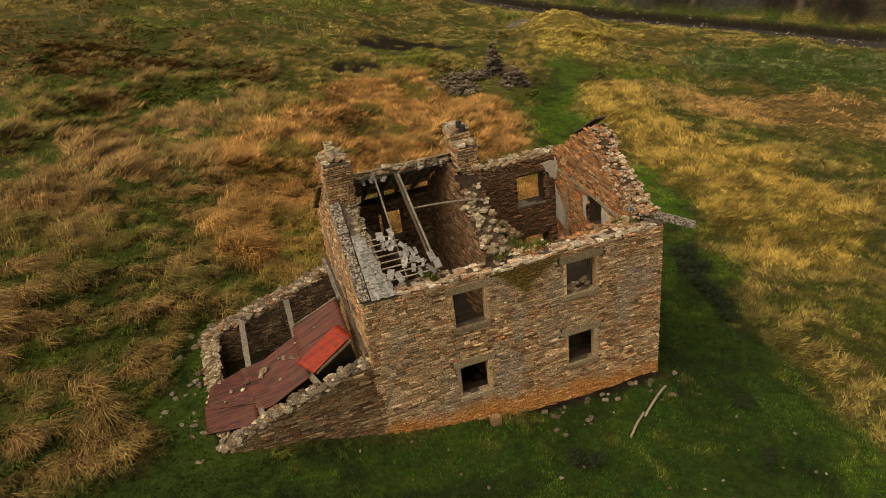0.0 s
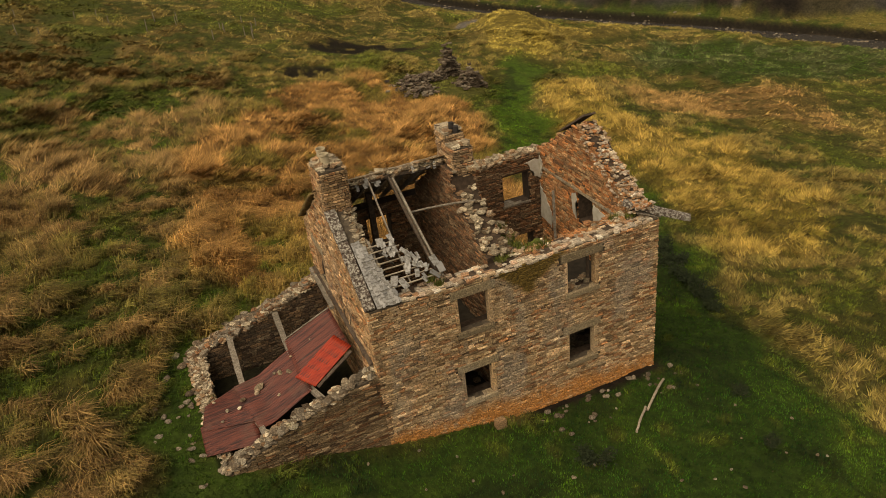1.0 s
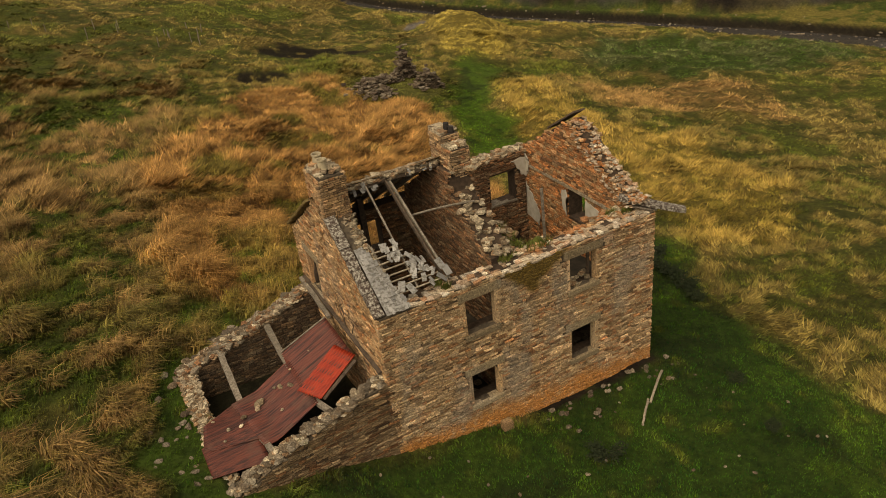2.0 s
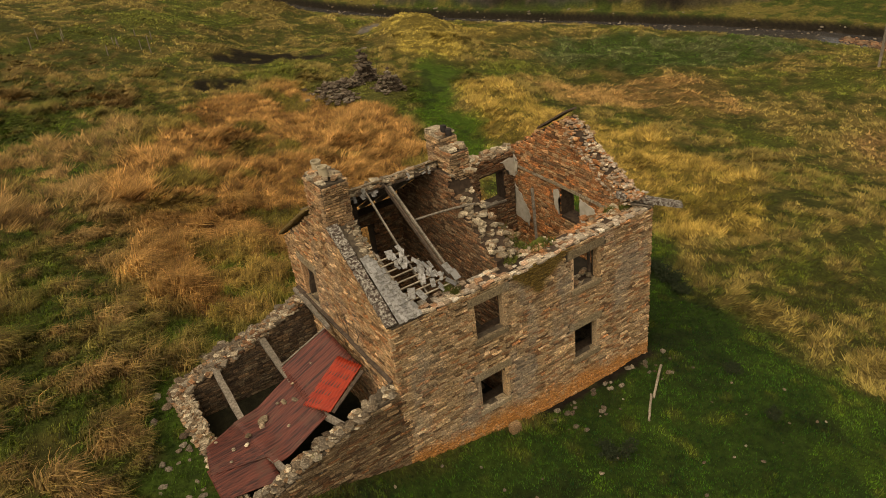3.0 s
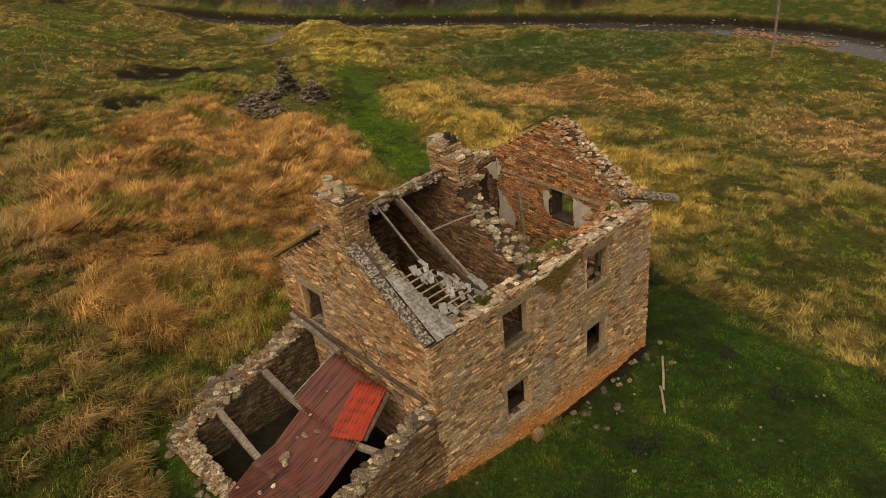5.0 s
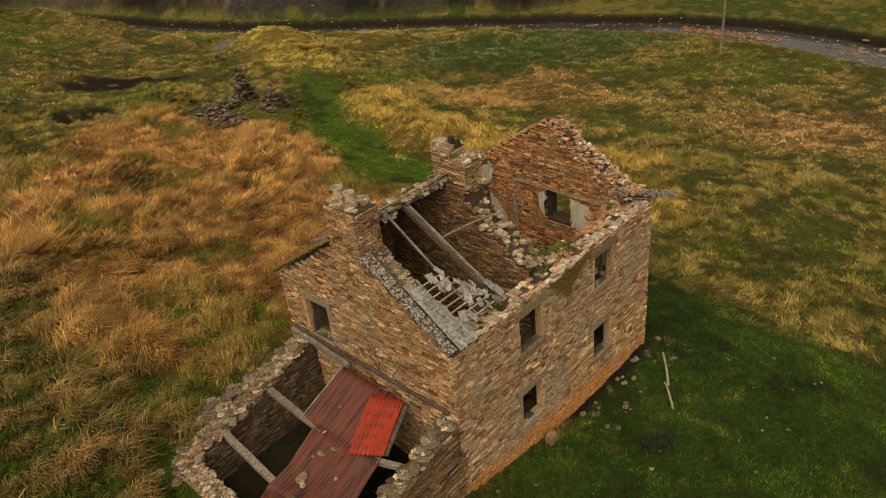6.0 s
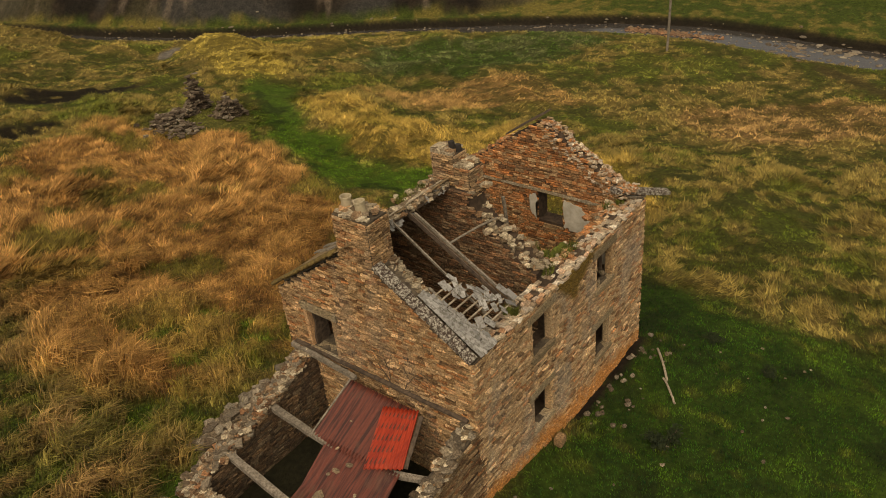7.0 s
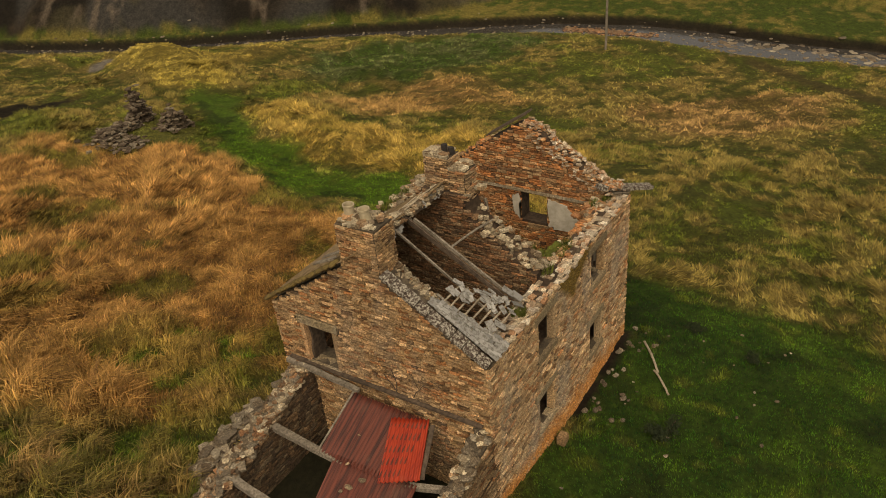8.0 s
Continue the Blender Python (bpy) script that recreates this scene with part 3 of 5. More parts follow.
def build_ground():
    xs, ys = spread(-600, -13, 26, 74, 700, 0.2, 0.34), spread(-600, -7, 34, 92, 700, 0.2, 0.34)
    gx, gy = np.meshgrid(xs, ys)
    x, y = gx.ravel(), gy.ravel()
    z = ground_height(x, y)
    col, soil, h = zone(x, y)
    n = len(xs)
    i = (np.arange(len(ys) - 1)[:, None] * n + np.arange(n - 1)[None]).ravel()
    tris = np.concatenate([np.stack([i, i + 1, i + n + 1], 1), np.stack([i, i + n + 1, i + n], 1)])
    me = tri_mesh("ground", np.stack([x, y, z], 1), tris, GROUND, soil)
    me.shade_smooth()
    return thing("ground", "rough sloping moorland turf with lawn and peat patches", "ground", kind="structure", data=me)


build_ground()


def build_water():
    verts, faces = [], []
    for (ax, ay), (bx, by) in zip(STREAM, STREAM[1:]):
        n = max(2, int(math.hypot(bx - ax, by - ay) / 1.0))
        for i in range(n):
            f = i / n
            x, y = ax + (bx - ax) * f, ay + (by - ay) * f
            k = math.hypot(bx - ax, by - ay)
            px, py = -(by - ay) / k, (bx - ax) / k
            z = float(stream_side(np.array([x]), np.array([y]))[1][0])
            for s in (-3.0, 3.0):
                verts.append((x + px * s, y + py * s, z))
    for i in range(0, len(verts) - 2, 2):
        faces.append((i, i + 1, i + 3, i + 2))
    thing("water", "shallow grey moorland stream running over stones", "water", kind="structure", data=mesh_of("water", verts, faces, WATER, True))


build_water()


# ---- grass ----
def build_grass(name, label, box, count, seed, width, lean, tall=(0.0, 9.0), thin=1.0, per=7, skip=None, tone_range=(0.5, 1.55), squat=1.0, simple=False):
    r = np.random.default_rng(seed)
    x, y = r.uniform(box[0], box[1], count), r.uniform(box[2], box[3], count)
    col, soil, h = zone(x, y)
    ok = (h > tall[0]) & (h <= tall[1]) & (h > 0.025)
    ok &= r.random(count) < np.clip(thin * (0.45 + h * 2.0), 0, 1)
    ok &= inside(x, y, [(-0.05, -0.05), (9.25, -0.05), (9.25, 6.65), (-0.05, 6.65)]) < 0
    ok &= inside(x, y, [(-4.9, -0.05), (0, -0.05), (0, 6.2), (-4.9, 6.2)]) < 0
    if skip:
        ok &= inside(x, y, [(skip[0], skip[2]), (skip[1], skip[2]), (skip[1], skip[3]), (skip[0], skip[3])]) < 0
    x, y, col, h = x[ok], y[ok], col[ok], h[ok] * squat
    z = ground_height(x, y)
    comb = 0.4 + 5.0 * (fbm(x, y, 5.0, 17, 2) - 0.5)
    n = len(x) * per
    rep = lambda a: np.repeat(a, per, axis=0)
    bx, by, bz, bh, bc, comb = rep(x), rep(y), rep(z), rep(h), rep(col), rep(comb)
    ang = comb + rep(r.normal(0, 0.75, len(x))) + r.normal(0, 0.4, n)
    rad = r.random(n) ** 0.5 * (0.06 + 0.3 * bh)
    off = r.uniform(0, 2 * math.pi, n)
    bx, by = bx + rad * np.cos(off), by + rad * np.sin(off)
    ln = bh * r.uniform(0.7, 1.5, n)
    out = ln * r.uniform(0.3, 1.0, n) * lean
    dx, dy = np.cos(ang), np.sin(ang)
    w = width * r.uniform(0.6, 1.4, n) * 0.5
    px, py = -dy * w, dx * w
    bz = bz - 0.03
    pts = np.empty((n, 5, 3))
    up = ln * r.uniform(0.75, 1.0, n)
    pts[:, 0] = np.stack([bx - px, by - py, bz], 1)
    pts[:, 1] = np.stack([bx + px, by + py, bz], 1)
    mx, my, mz = bx + dx * out * 0.35, by + dy * out * 0.35, bz + 0.03 + up * 0.68
    pts[:, 2] = np.stack([mx + px * 0.8, my + py * 0.8, mz], 1)
    pts[:, 3] = np.stack([mx - px * 0.8, my - py * 0.8, mz], 1)
    pts[:, 4] = np.stack([bx + dx * out, by + dy * out, bz + 0.03 + up * (1.0 - 0.3 * lean)], 1)
    if simple:
        pts = pts[:, (0, 1, 4)]
    k = pts.shape[1]
    i = np.arange(n)[:, None] * k
    shape = ((0, 1, 2),) if simple else ((0, 1, 2), (0, 2, 3), (3, 2, 4))
    tris = np.concatenate([i + np.array([f]) for f in shape])
    clump = (0.45 + 1.1 * fbm(x, y, 0.5, 71, 2)) * r.uniform(0.5, 1.5, len(x))
    tone = bc * rep(clump)[:, None] * r.uniform(*tone_range, (n, 1)) + r.normal(0, 0.006, (n, 3))
    tint = np.repeat(np.clip(tone, 0.004, 1), k, axis=0)
    thing(name, label, "grass", kind="stuff", data=tri_mesh(name, pts.reshape(-1, 3), tris, GRASS, tint))


build_grass("lawn_grass", "short dark green grass with tufts round the house", (-10, 22, -10, 42), 330000, 1, 0.035, 0.9, tall=(0.0, 0.12), per=3, tone_range=(0.55, 1.5), simple=True)
build_grass("moor_grass", "tall tawny and orange tussock grass on the moor", (-13, 12, -7, 20), 56000, 2, 0.024, 1.35, tall=(0.1, 9), per=8, tone_range=(0.6, 1.45))
build_grass("hill_grass", "matted straw and orange tussock grass behind the house", (-14, 34, -12, 46), 115000, 4, 0.05, 1.5, tall=(0.1, 9), per=7, skip=(-12.8, 11.8, -6.8, 19.8), tone_range=(0.65, 1.45), squat=0.9, simple=True)
build_grass("far_grass", "mixed straw and green hill grass further off", (-45, 75, -14, 85), 285000, 3, 0.08, 1.7, tall=(0.05, 9), per=3, skip=(-13.5, 33.5, -11.5, 45.5), tone_range=(0.75, 1.35), squat=0.6, simple=True)


# ---- farmhouse ----
LENGTH, DEPTH, THICK, EAVES, RIDGE_Y, RIDGE = 9.2, 6.6, 0.6, 5.42, 3.3, 7.62
PITCH = (RIDGE - EAVES) / RIDGE_Y
farmhouse = thing("farmhouse", "roofless two-storey stone farmhouse ruin with two chimneys", "house")


def ragged(u, amount, seed):
    return (noise.noise((u * 1.9, seed * 7.3, 0.0)) + 0.6 * noise.noise((u * 5.3, seed * 3.1, 4.0))) * amount


def ground_at(x, y):
    return float(ground_height(np.array([x]), np.array([y]), False)[0])


def front_top(u):
    return EAVES + ragged(u, 0.05, 1) - (0.06 if 3.6 < u < 5.6 else 0)


FRONT_HOLES = [(2.53, 3.46, 3.84, 4.98), (2.5, 3.37, 1.34, 2.42), (6.03, 6.98, 3.9, 4.98), (6.03, 6.91, 1.34, 2.42)]
LEAF_T = 0.2
front = part("wall_front", mesh_of("wall_front", *wall_core((0, LENGTH), LEAF_T, lambda u, w, z: (u, w, z), front_top, lambda u: ground_at(u, 0) - 0.5, FRONT_HOLES), MORTAR), None, farmhouse, "coursed sandstone front wall with four empty windows")
SPLAYED = [(u0 - 0.2, u1 + 0.34, z0 - 0.12, z1 + 0.02) for u0, u1, z0, z1 in FRONT_HOLES]
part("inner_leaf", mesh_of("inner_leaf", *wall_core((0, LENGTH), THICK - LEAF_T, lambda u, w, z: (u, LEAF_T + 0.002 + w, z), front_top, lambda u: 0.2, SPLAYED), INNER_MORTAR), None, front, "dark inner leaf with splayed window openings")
stones = Pieces("stone", BLOCKS, STONE, front)
lay_courses(stones, (-0.05, LENGTH + 0.04), (-0.2, 5.5), lambda u, z: pose(u, -0.01, z, 0, 0, 180), front_top, lambda u: ground_at(u, -0.1), with_dressings(FRONT_HOLES), 11, near=lambda u, z: u)


def dressed(name, x0, x1, z0, z1, y0, y1, parent, material=DRESSED, seed=0):
    """A long dressed stone with worn edges."""
    bm = bmesh.new()
    bmesh.ops.create_cube(bm, size=1.0, matrix=Matrix.Translation(((x0 + x1) / 2, (y0 + y1) / 2, (z0 + z1) / 2)) @ Matrix.Diagonal((x1 - x0, y1 - y0, z1 - z0, 1)))
    bmesh.ops.subdivide_edges(bm, edges=[e for e in bm.edges if abs(e.verts[0].co.x - e.verts[1].co.x) > 0.3], cuts=4)
    bmesh.ops.bevel(bm, geom=[e for e in bm.edges if len(e.link_faces) == 2 and e.calc_face_angle() > 0.5], offset=0.015, segments=1, affect="EDGES")
    for v in bm.verts:
        v.co += Vector(noise.noise_vector(v.co * 3 + Vector((seed, 0, 0)))) * 0.012
    return part(name, bm, material, parent)


for k, (x0, x1, z0, z1) in enumerate(FRONT_HOLES):
    dressed("lintel", x0 - 0.2, x1 + 0.24, z1, z1 + 0.27, -0.06, 0.19, front, seed=k)
    dressed("sill", x0 - 0.1, x1 + 0.12, z0 - 0.17, z0, -0.1, 0.19, front, seed=k + 9)
    for side, x in ((0, x0), (1, x1)):
        dressed("jamb", x - (0.11 if side == 0 else 0.004), x + (0.004 if side == 0 else 0.13), z0, z1, -0.045, 0.18, front, STONE, k + 20 + side)
part("window_frame", beam((6.92, 0.3, 3.92), (6.92, 0.3, 4.96), 0.07, 0.09), DARK_WOOD, front)
part("window_frame", beam((2.57, 0.32, 1.36), (2.57, 0.32, 2.4), 0.06, 0.08), DARK_WOOD, front)


def gable_line(y):
    return EAVES + PITCH * (RIDGE_Y - abs(y - RIDGE_Y))


def west_top(v):
    return gable_line(v) - 0.02


GABLE_HOLES = [(4.62, 5.6, 3.72, 4.98)]
west = part("wall_west", mesh_of("wall_west", *wall_core((THICK, DEPTH), THICK, lambda v, w, z: (w, v, z), west_top, lambda v: 0.2, GABLE_HOLES), MORTAR), None, farmhouse, "warm stone gable wall with one window")
stones_w = Pieces("stone", BLOCKS, GABLE_STONE, west)
lay_courses(stones_w, (-0.04, DEPTH), (0.6, 7.7), lambda v, z: pose(-0.01, v, z, 0, 0, 90), west_top, lambda v: 0.8, with_dressings(GABLE_HOLES), 12, near=lambda v, z: -z)
inner_w = Pieces("inner_stone", BLOCKS, BROWN_STONE, west, most=0, rest="inner_masonry")
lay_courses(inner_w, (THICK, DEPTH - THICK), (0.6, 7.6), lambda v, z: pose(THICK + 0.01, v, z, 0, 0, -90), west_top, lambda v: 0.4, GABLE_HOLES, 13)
lint = dressed("lintel", -0.68, 0.68, 0, 0.26, -0.065, 0.3, west, DRESSED, 5)
for k, y in enumerate((4.56, 5.66)):
    jamb = dressed("jamb", -0.07, 0.07, 0, 1.26, -0.05, 0.4, west, GABLE_STONE, 30 + k)
    jamb.matrix_basis = pose(0, y, 3.72, 0, 0, -90)
lint.matrix_basis = pose(0, 5.11, 4.98, 0, 0, -90)
sill = dressed("sill", -0.6, 0.6, -0.15, 0, -0.09, 0.3, west, DRESSED, 6)
sill.matrix_basis = pose(0, 5.11, 3.72, 0, 0, -90)
# timber lining spread over both reveals; its dark colour stands for their shade
part("window_lining", beam((0.33, 5.555, 3.73), (0.33, 5.555, 4.96), 0.5, 0.07, seed=51), DARK_WOOD, west, "timber window lining, widened and dark to stand for the shaded reveal")
part("window_lining", beam((0.33, 4.66, 3.73), (0.33, 4.66, 4.96), 0.5, 0.06, seed=52), DARK_WOOD, west)


def east_top(v):
    front_side = v < RIDGE_Y
    return gable_line(v) + ragged(v, 0.05 if front_side else 0.03, 5) - (0.06 if front_side else 0.0)


EAST_HOLES = [(2.56, 3.48, 4.05, 5.07)]
EAST_X = LENGTH - 0.55
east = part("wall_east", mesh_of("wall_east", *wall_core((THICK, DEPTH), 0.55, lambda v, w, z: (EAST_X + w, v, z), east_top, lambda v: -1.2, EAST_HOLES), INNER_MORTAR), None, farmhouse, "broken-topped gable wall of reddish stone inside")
stones_e = Pieces("inner_stone", BLOCKS, INNER_STONE, east)
lay_courses(stones_e, (THICK, DEPTH - THICK), (0.4, 7.7), lambda v, z: pose(EAST_X - 0.01, v, z, 0, 0, 90), east_top, lambda v: 0.3, EAST_HOLES, 14, course=(0.06, 0.13), length=(0.12, 0.36), near=lambda v, z: -z)
outer_e = Pieces("stone", BLOCKS, STONE, east, most=0)
lay_courses(outer_e, (0, DEPTH), (-0.8, 7.7), lambda v, z: pose(LENGTH + 0.01, v, z, 0, 0, -90), east_top, lambda v: -0.6, EAST_HOLES, 15)


def back_top(u):
    if u < 4.3:
        return gable_line(DEPTH) + 0.02
    return 5.66 + ragged(u, 0.07, 8) + 0.02 * (u - 4)


BACK_HOLES = [(7.08, 8.12, 3.95, 5.1), (7.3, 8.2, 1.0, 2.6), (1.9, 2.75, 3.85, 5.0)]
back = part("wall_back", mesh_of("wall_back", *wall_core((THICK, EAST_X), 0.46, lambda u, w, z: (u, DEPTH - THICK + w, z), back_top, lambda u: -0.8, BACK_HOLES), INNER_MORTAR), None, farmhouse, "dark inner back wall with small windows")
stones_b = Pieces("inner_stone", BLOCKS, BROWN_STONE, back)
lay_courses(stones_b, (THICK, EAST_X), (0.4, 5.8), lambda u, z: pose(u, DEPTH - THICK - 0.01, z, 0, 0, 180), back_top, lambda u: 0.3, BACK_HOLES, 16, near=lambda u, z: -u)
for (x0, x1, z0, z1) in BACK_HOLES[:2]:
    dressed("sill", x0 - 0.05, x1 + 0.05, z0 - 0.1, z0, DEPTH - THICK - 0.05, DEPTH - 0.2, back, WOOD, 3)

# cross wall with the middle chimney
MID_X, MID_T = 3.82, 0.72


def mid_top(v):
    if v > 4.1:
        return gable_line(v)
    if v > 2.6:
        return 7.45
    return 5.5 + max(0, (v - 0.75)) * 0.72 + ragged(v, 0.10, 12)


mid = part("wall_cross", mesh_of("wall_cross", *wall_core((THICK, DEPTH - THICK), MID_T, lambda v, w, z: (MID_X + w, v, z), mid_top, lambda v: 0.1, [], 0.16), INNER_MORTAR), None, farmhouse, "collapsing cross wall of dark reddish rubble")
stones_m = Pieces("inner_stone", BLOCKS, BROWN_STONE, mid)
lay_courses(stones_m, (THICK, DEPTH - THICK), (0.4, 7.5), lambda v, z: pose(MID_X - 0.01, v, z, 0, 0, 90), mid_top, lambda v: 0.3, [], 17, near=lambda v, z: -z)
east_m = Pieces("inner_stone", BLOCKS, BROWN_STONE, mid, most=0, rest="inner_masonry")
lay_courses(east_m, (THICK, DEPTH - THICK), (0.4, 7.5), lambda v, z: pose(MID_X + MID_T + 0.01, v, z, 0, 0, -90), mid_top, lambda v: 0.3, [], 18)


def chimney(x0, x1, y0, y1, z0, z1, name, label, material, seed):
    """A coursed stack with a projecting cap course."""
    bm = bmesh.new()
    bmesh.ops.create_cube(bm, size=1.0, matrix=Matrix.Translation(((x0 + x1) / 2, (y0 + y1) / 2, (z0 + z1) / 2)) @ Matrix.Diagonal((x1 - x0, y1 - y0, z1 - z0, 1)))
    stack = part(name, bm, MORTAR, farmhouse, label)
    p = Pieces("stone", BLOCKS, material, stack, most=200)
    top, low = (lambda u: z1), (lambda u: z0)
    lay_courses(p, (x0, x1), (z0, z1), lambda u, z: pose(u, y0 - 0.01, z, 0, 0, 180), top, low, [], seed)
    lay_courses(p, (x0, x1), (z0, z1), lambda u, z: pose(u, y1 + 0.01, z), top, low, [], seed + 1)
    lay_courses(p, (y0, y1), (z0, z1), lambda v, z: pose(x0 - 0.01, v, z, 0, 0, 90), top, low, [], seed + 2)
    lay_courses(p, (y0, y1), (z0, z1), lambda v, z: pose(x1 + 0.01, v, z, 0, 0, -90), top, low, [], seed + 3)
    p.build()
    r = random.Random(seed)
    cap = Pieces("cap_stone", BLOCKS, RUBBLE, stack)
    for i in range(int(110 * (x1 - x0) * (y1 - y0))):
        x, y = r.uniform(x0 + 0.1, x1 - 0.1), r.uniform(y0 + 0.08, y1 - 0.08)
        if r.random() < 0.6:
            x = r.choice((x0 + 0.12, x1 - 0.12)) + r.uniform(-0.05, 0.05)
        s = r.uniform(0.09, 0.22)
        cap.add(pose(x, y, z1 + r.uniform(0.0, 0.09), r.uniform(-9, 9), r.uniform(-9, 9), r.uniform(0, 360)) @ Matrix.Diagonal((s * 1.2, s, s * r.uniform(0.3, 0.5), 1)))
    cap.build()
    return stack


stack_w = chimney(0.02, 0.74, 2.74, 3.84, 6.9, 8.42, "chimney_west", "square coursed chimney stack on the gable", GABLE_STONE, 40)
stack_m = chimney(4.0, 4.56, 3.22, 3.96, 6.9, 8.36, "chimney_middle", "taller mossy chimney stack on the cross wall", GABLE_STONE, 50)
chimney(3.98, 4.58, 2.72, 3.22, 6.7, 8.06, "chimney_shoulder", "lower shoulder of the middle stack", GABLE_STONE, 55)
for k, (x, y, top) in enumerate(((4.3, 3.5, 8.62), (4.36, 3.32, 8.54))):
    part("flue", beam((x, y, 8.1), (x + 0.03, y, top), 0.2, 0.2, 0, 4, 33 + k, True), SOOT, stack_m, "sooty broken flue liner")
dressed("cap_block", 3.97, 4.42, 8.35, 8.5, 3.64, 3.98, stack_m, RUBBLE, 61)
dressed("cap_block", 3.97, 4.14, 8.35, 8.45, 3.24, 3.62, stack_m, RUBBLE, 62)


def chimney_pot(x, y, z, tilt):
    """A round tapering clay pot, open at the top."""
    bm = bmesh.new()
    prof = [(0.125, 0), (0.135, 0.03), (0.125, 0.06), (0.125, 0.25), (0.145, 0.27), (0.145, 0.31), (0.118, 0.31), (0.1, 0.1)]
    n, rings = 20, []
    for rad, h in prof:
        rings.append([bm.verts.new((rad * math.cos(2 * math.pi * j / n), rad * math.sin(2 * math.pi * j / n), h)) for j in range(n)])
    for p, q in zip(rings, rings[1:]):
        for j in range(n):
            bm.faces.new((p[j], p[(j + 1) % n], q[(j + 1) % n], q[j]))
    bm.faces.new(rings[-1])
    ob = part("chimney_pot", bm, POT, stack_w, "round buff clay chimney pot")
    ob.matrix_basis = pose(x, y, z, tilt, tilt * 0.5, 0)


chimney_pot(0.37, 3.66, 8.47, 2)
chimney_pot(0.35, 3.17, 8.47, -3)

# loose stones along the broken wall heads
heads = Pieces("head_stone", BLOCKS, PALE, front, most=160)
r = random.Random(5)
u = 1.0
while u < 8.9:
    w = r.uniform(0.09, 0.24)
    for y in (0.04, 0.14, 0.26, 0.38, 0.5):
        if r.random() < (0.95 if y < 0.2 else 0.5):
            heads.add(pose(u + w / 2, y + r.uniform(-0.05, 0.05), front_top(u) + r.uniform(-0.02, 0.03), r.uniform(-7, 7), r.uniform(-7, 7), r.uniform(-14, 14)) @ Matrix.Diagonal((w * 1.1, r.uniform(0.1, 0.2), r.uniform(0.035, 0.07), 1)))
    u += w
heads.build()


def scatter_heads(parent, points, material, seed, size=(0.14, 0.34), most=120, name="head_stone", shapes=BLOCKS):
    rr = random.Random(seed)
    p = Pieces(name, shapes, material, parent, most=most)
    small = name != "fallen_stone"
    for (x, y, z) in points:
        for _ in range(3 if small else 1):
            s = rr.uniform(*size) * (0.66 if small else 1.0)
            j = 0.09 if small else 0.0
            p.add(pose(x + rr.uniform(-j, j), y + rr.uniform(-j, j), z + rr.uniform(-j, j) * 0.4, rr.uniform(-16, 16), rr.uniform(-16, 16), rr.uniform(0, 360)) @ Matrix.Diagonal((s * rr.uniform(1.0, 1.6), s, s * rr.uniform(0.25, 0.5), 1)))
    p.build()


pts = []
for i in range(120):
    v = r.uniform(0.2, 3.3)
    pts.append((r.uniform(EAST_X + 0.02, LENGTH), v, east_top(max(v, 0.6)) + r.uniform(-0.02, 0.06)))
for i in range(80):
    v = r.uniform(0.3, 3.2)
    pts.append((EAST_X - 0.02 + r.uniform(-0.03, 0.06), v, east_top(max(v, 0.6)) - r.uniform(0.02, 0.4)))
scatter_heads(east, pts[::2], INNER_STONE, 60, (0.08, 0.18))
scatter_heads(east, pts, PALE, 61, (0.07, 0.17), most=200)
scatter_heads(east, [(r.uniform(EAST_X, LENGTH), v, east_top(v) + 0.03) for v in np.arange(4.6, 6.6, 0.12)], INNER_STONE, 62, (0.12, 0.26))
pts = [(r.uniform(4.7, 8.7), r.uniform(6.02, 6.55), 5.7 + r.uniform(-0.02, 0.07)) for _ in range(90)]
scatter_heads(back, pts, RUBBLE, 63)
pts = [(r.uniform(MID_X + 0.02, MID_X + MID_T), v, mid_top(v) + r.uniform(0.0, 0.08)) for v in np.arange(0.6, 2.7, 0.04)]
scatter_heads(mid, pts, RUBBLE, 64, (0.12, 0.26))
pts = [(r.uniform(THICK - 0.12, THICK + 0.12), v, west_top(v) + r.uniform(-0.16, 0.02)) for v in np.arange(0.9, 2.75, 0.035)]
scatter_heads(west, pts, RUBBLE, 65, (0.12, 0.26))

# grassy corner of fallen stone behind the front wall
bm = bmesh.new()
bmesh.ops.create_grid(bm, x_segments=26, y_segments=14, size=0.5, matrix=Matrix.Translation((4.9, 0.76, 5.36)) @ Matrix.Diagonal((1.9, 0.55, 1, 1)))
for v in bm.verts:
    e = min(v.co.y - 0.49, 1.03 - v.co.y, v.co.x - 3.95, 5.85 - v.co.x)
    v.co.z += 0.16 * noise.noise(v.co * 3.0) + (0.06 if e > 0.15 else -0.05) - (0.5 * max(0, v.co.y - 1.0) if v.co.x > 4.6 else 0)
bmesh.ops.solidify(bm, geom=bm.faces[:], thickness=0.35)
part("turf_cap", bm, TURF, front, "mossy turf grown over fallen stone")
pts = [(r.uniform(4.0, 5.8), r.uniform(0.5, 0.95), 5.42 + r.uniform(-0.04, 0.06)) for _ in range(14)]
scatter_heads(front, pts, RUBBLE, 66, (0.12, 0.26), shapes=LUMPS, name="fallen_stone")
pts = [(r.uniform(7.4, 8.7), r.uniform(0.45, 0.85), 5.36 + r.uniform(-0.04, 0.08)) for _ in range(26)]
scatter_heads(front, pts, RUBBLE, 67, (0.14, 0.32), shapes=LUMPS, name="fallen_stone")

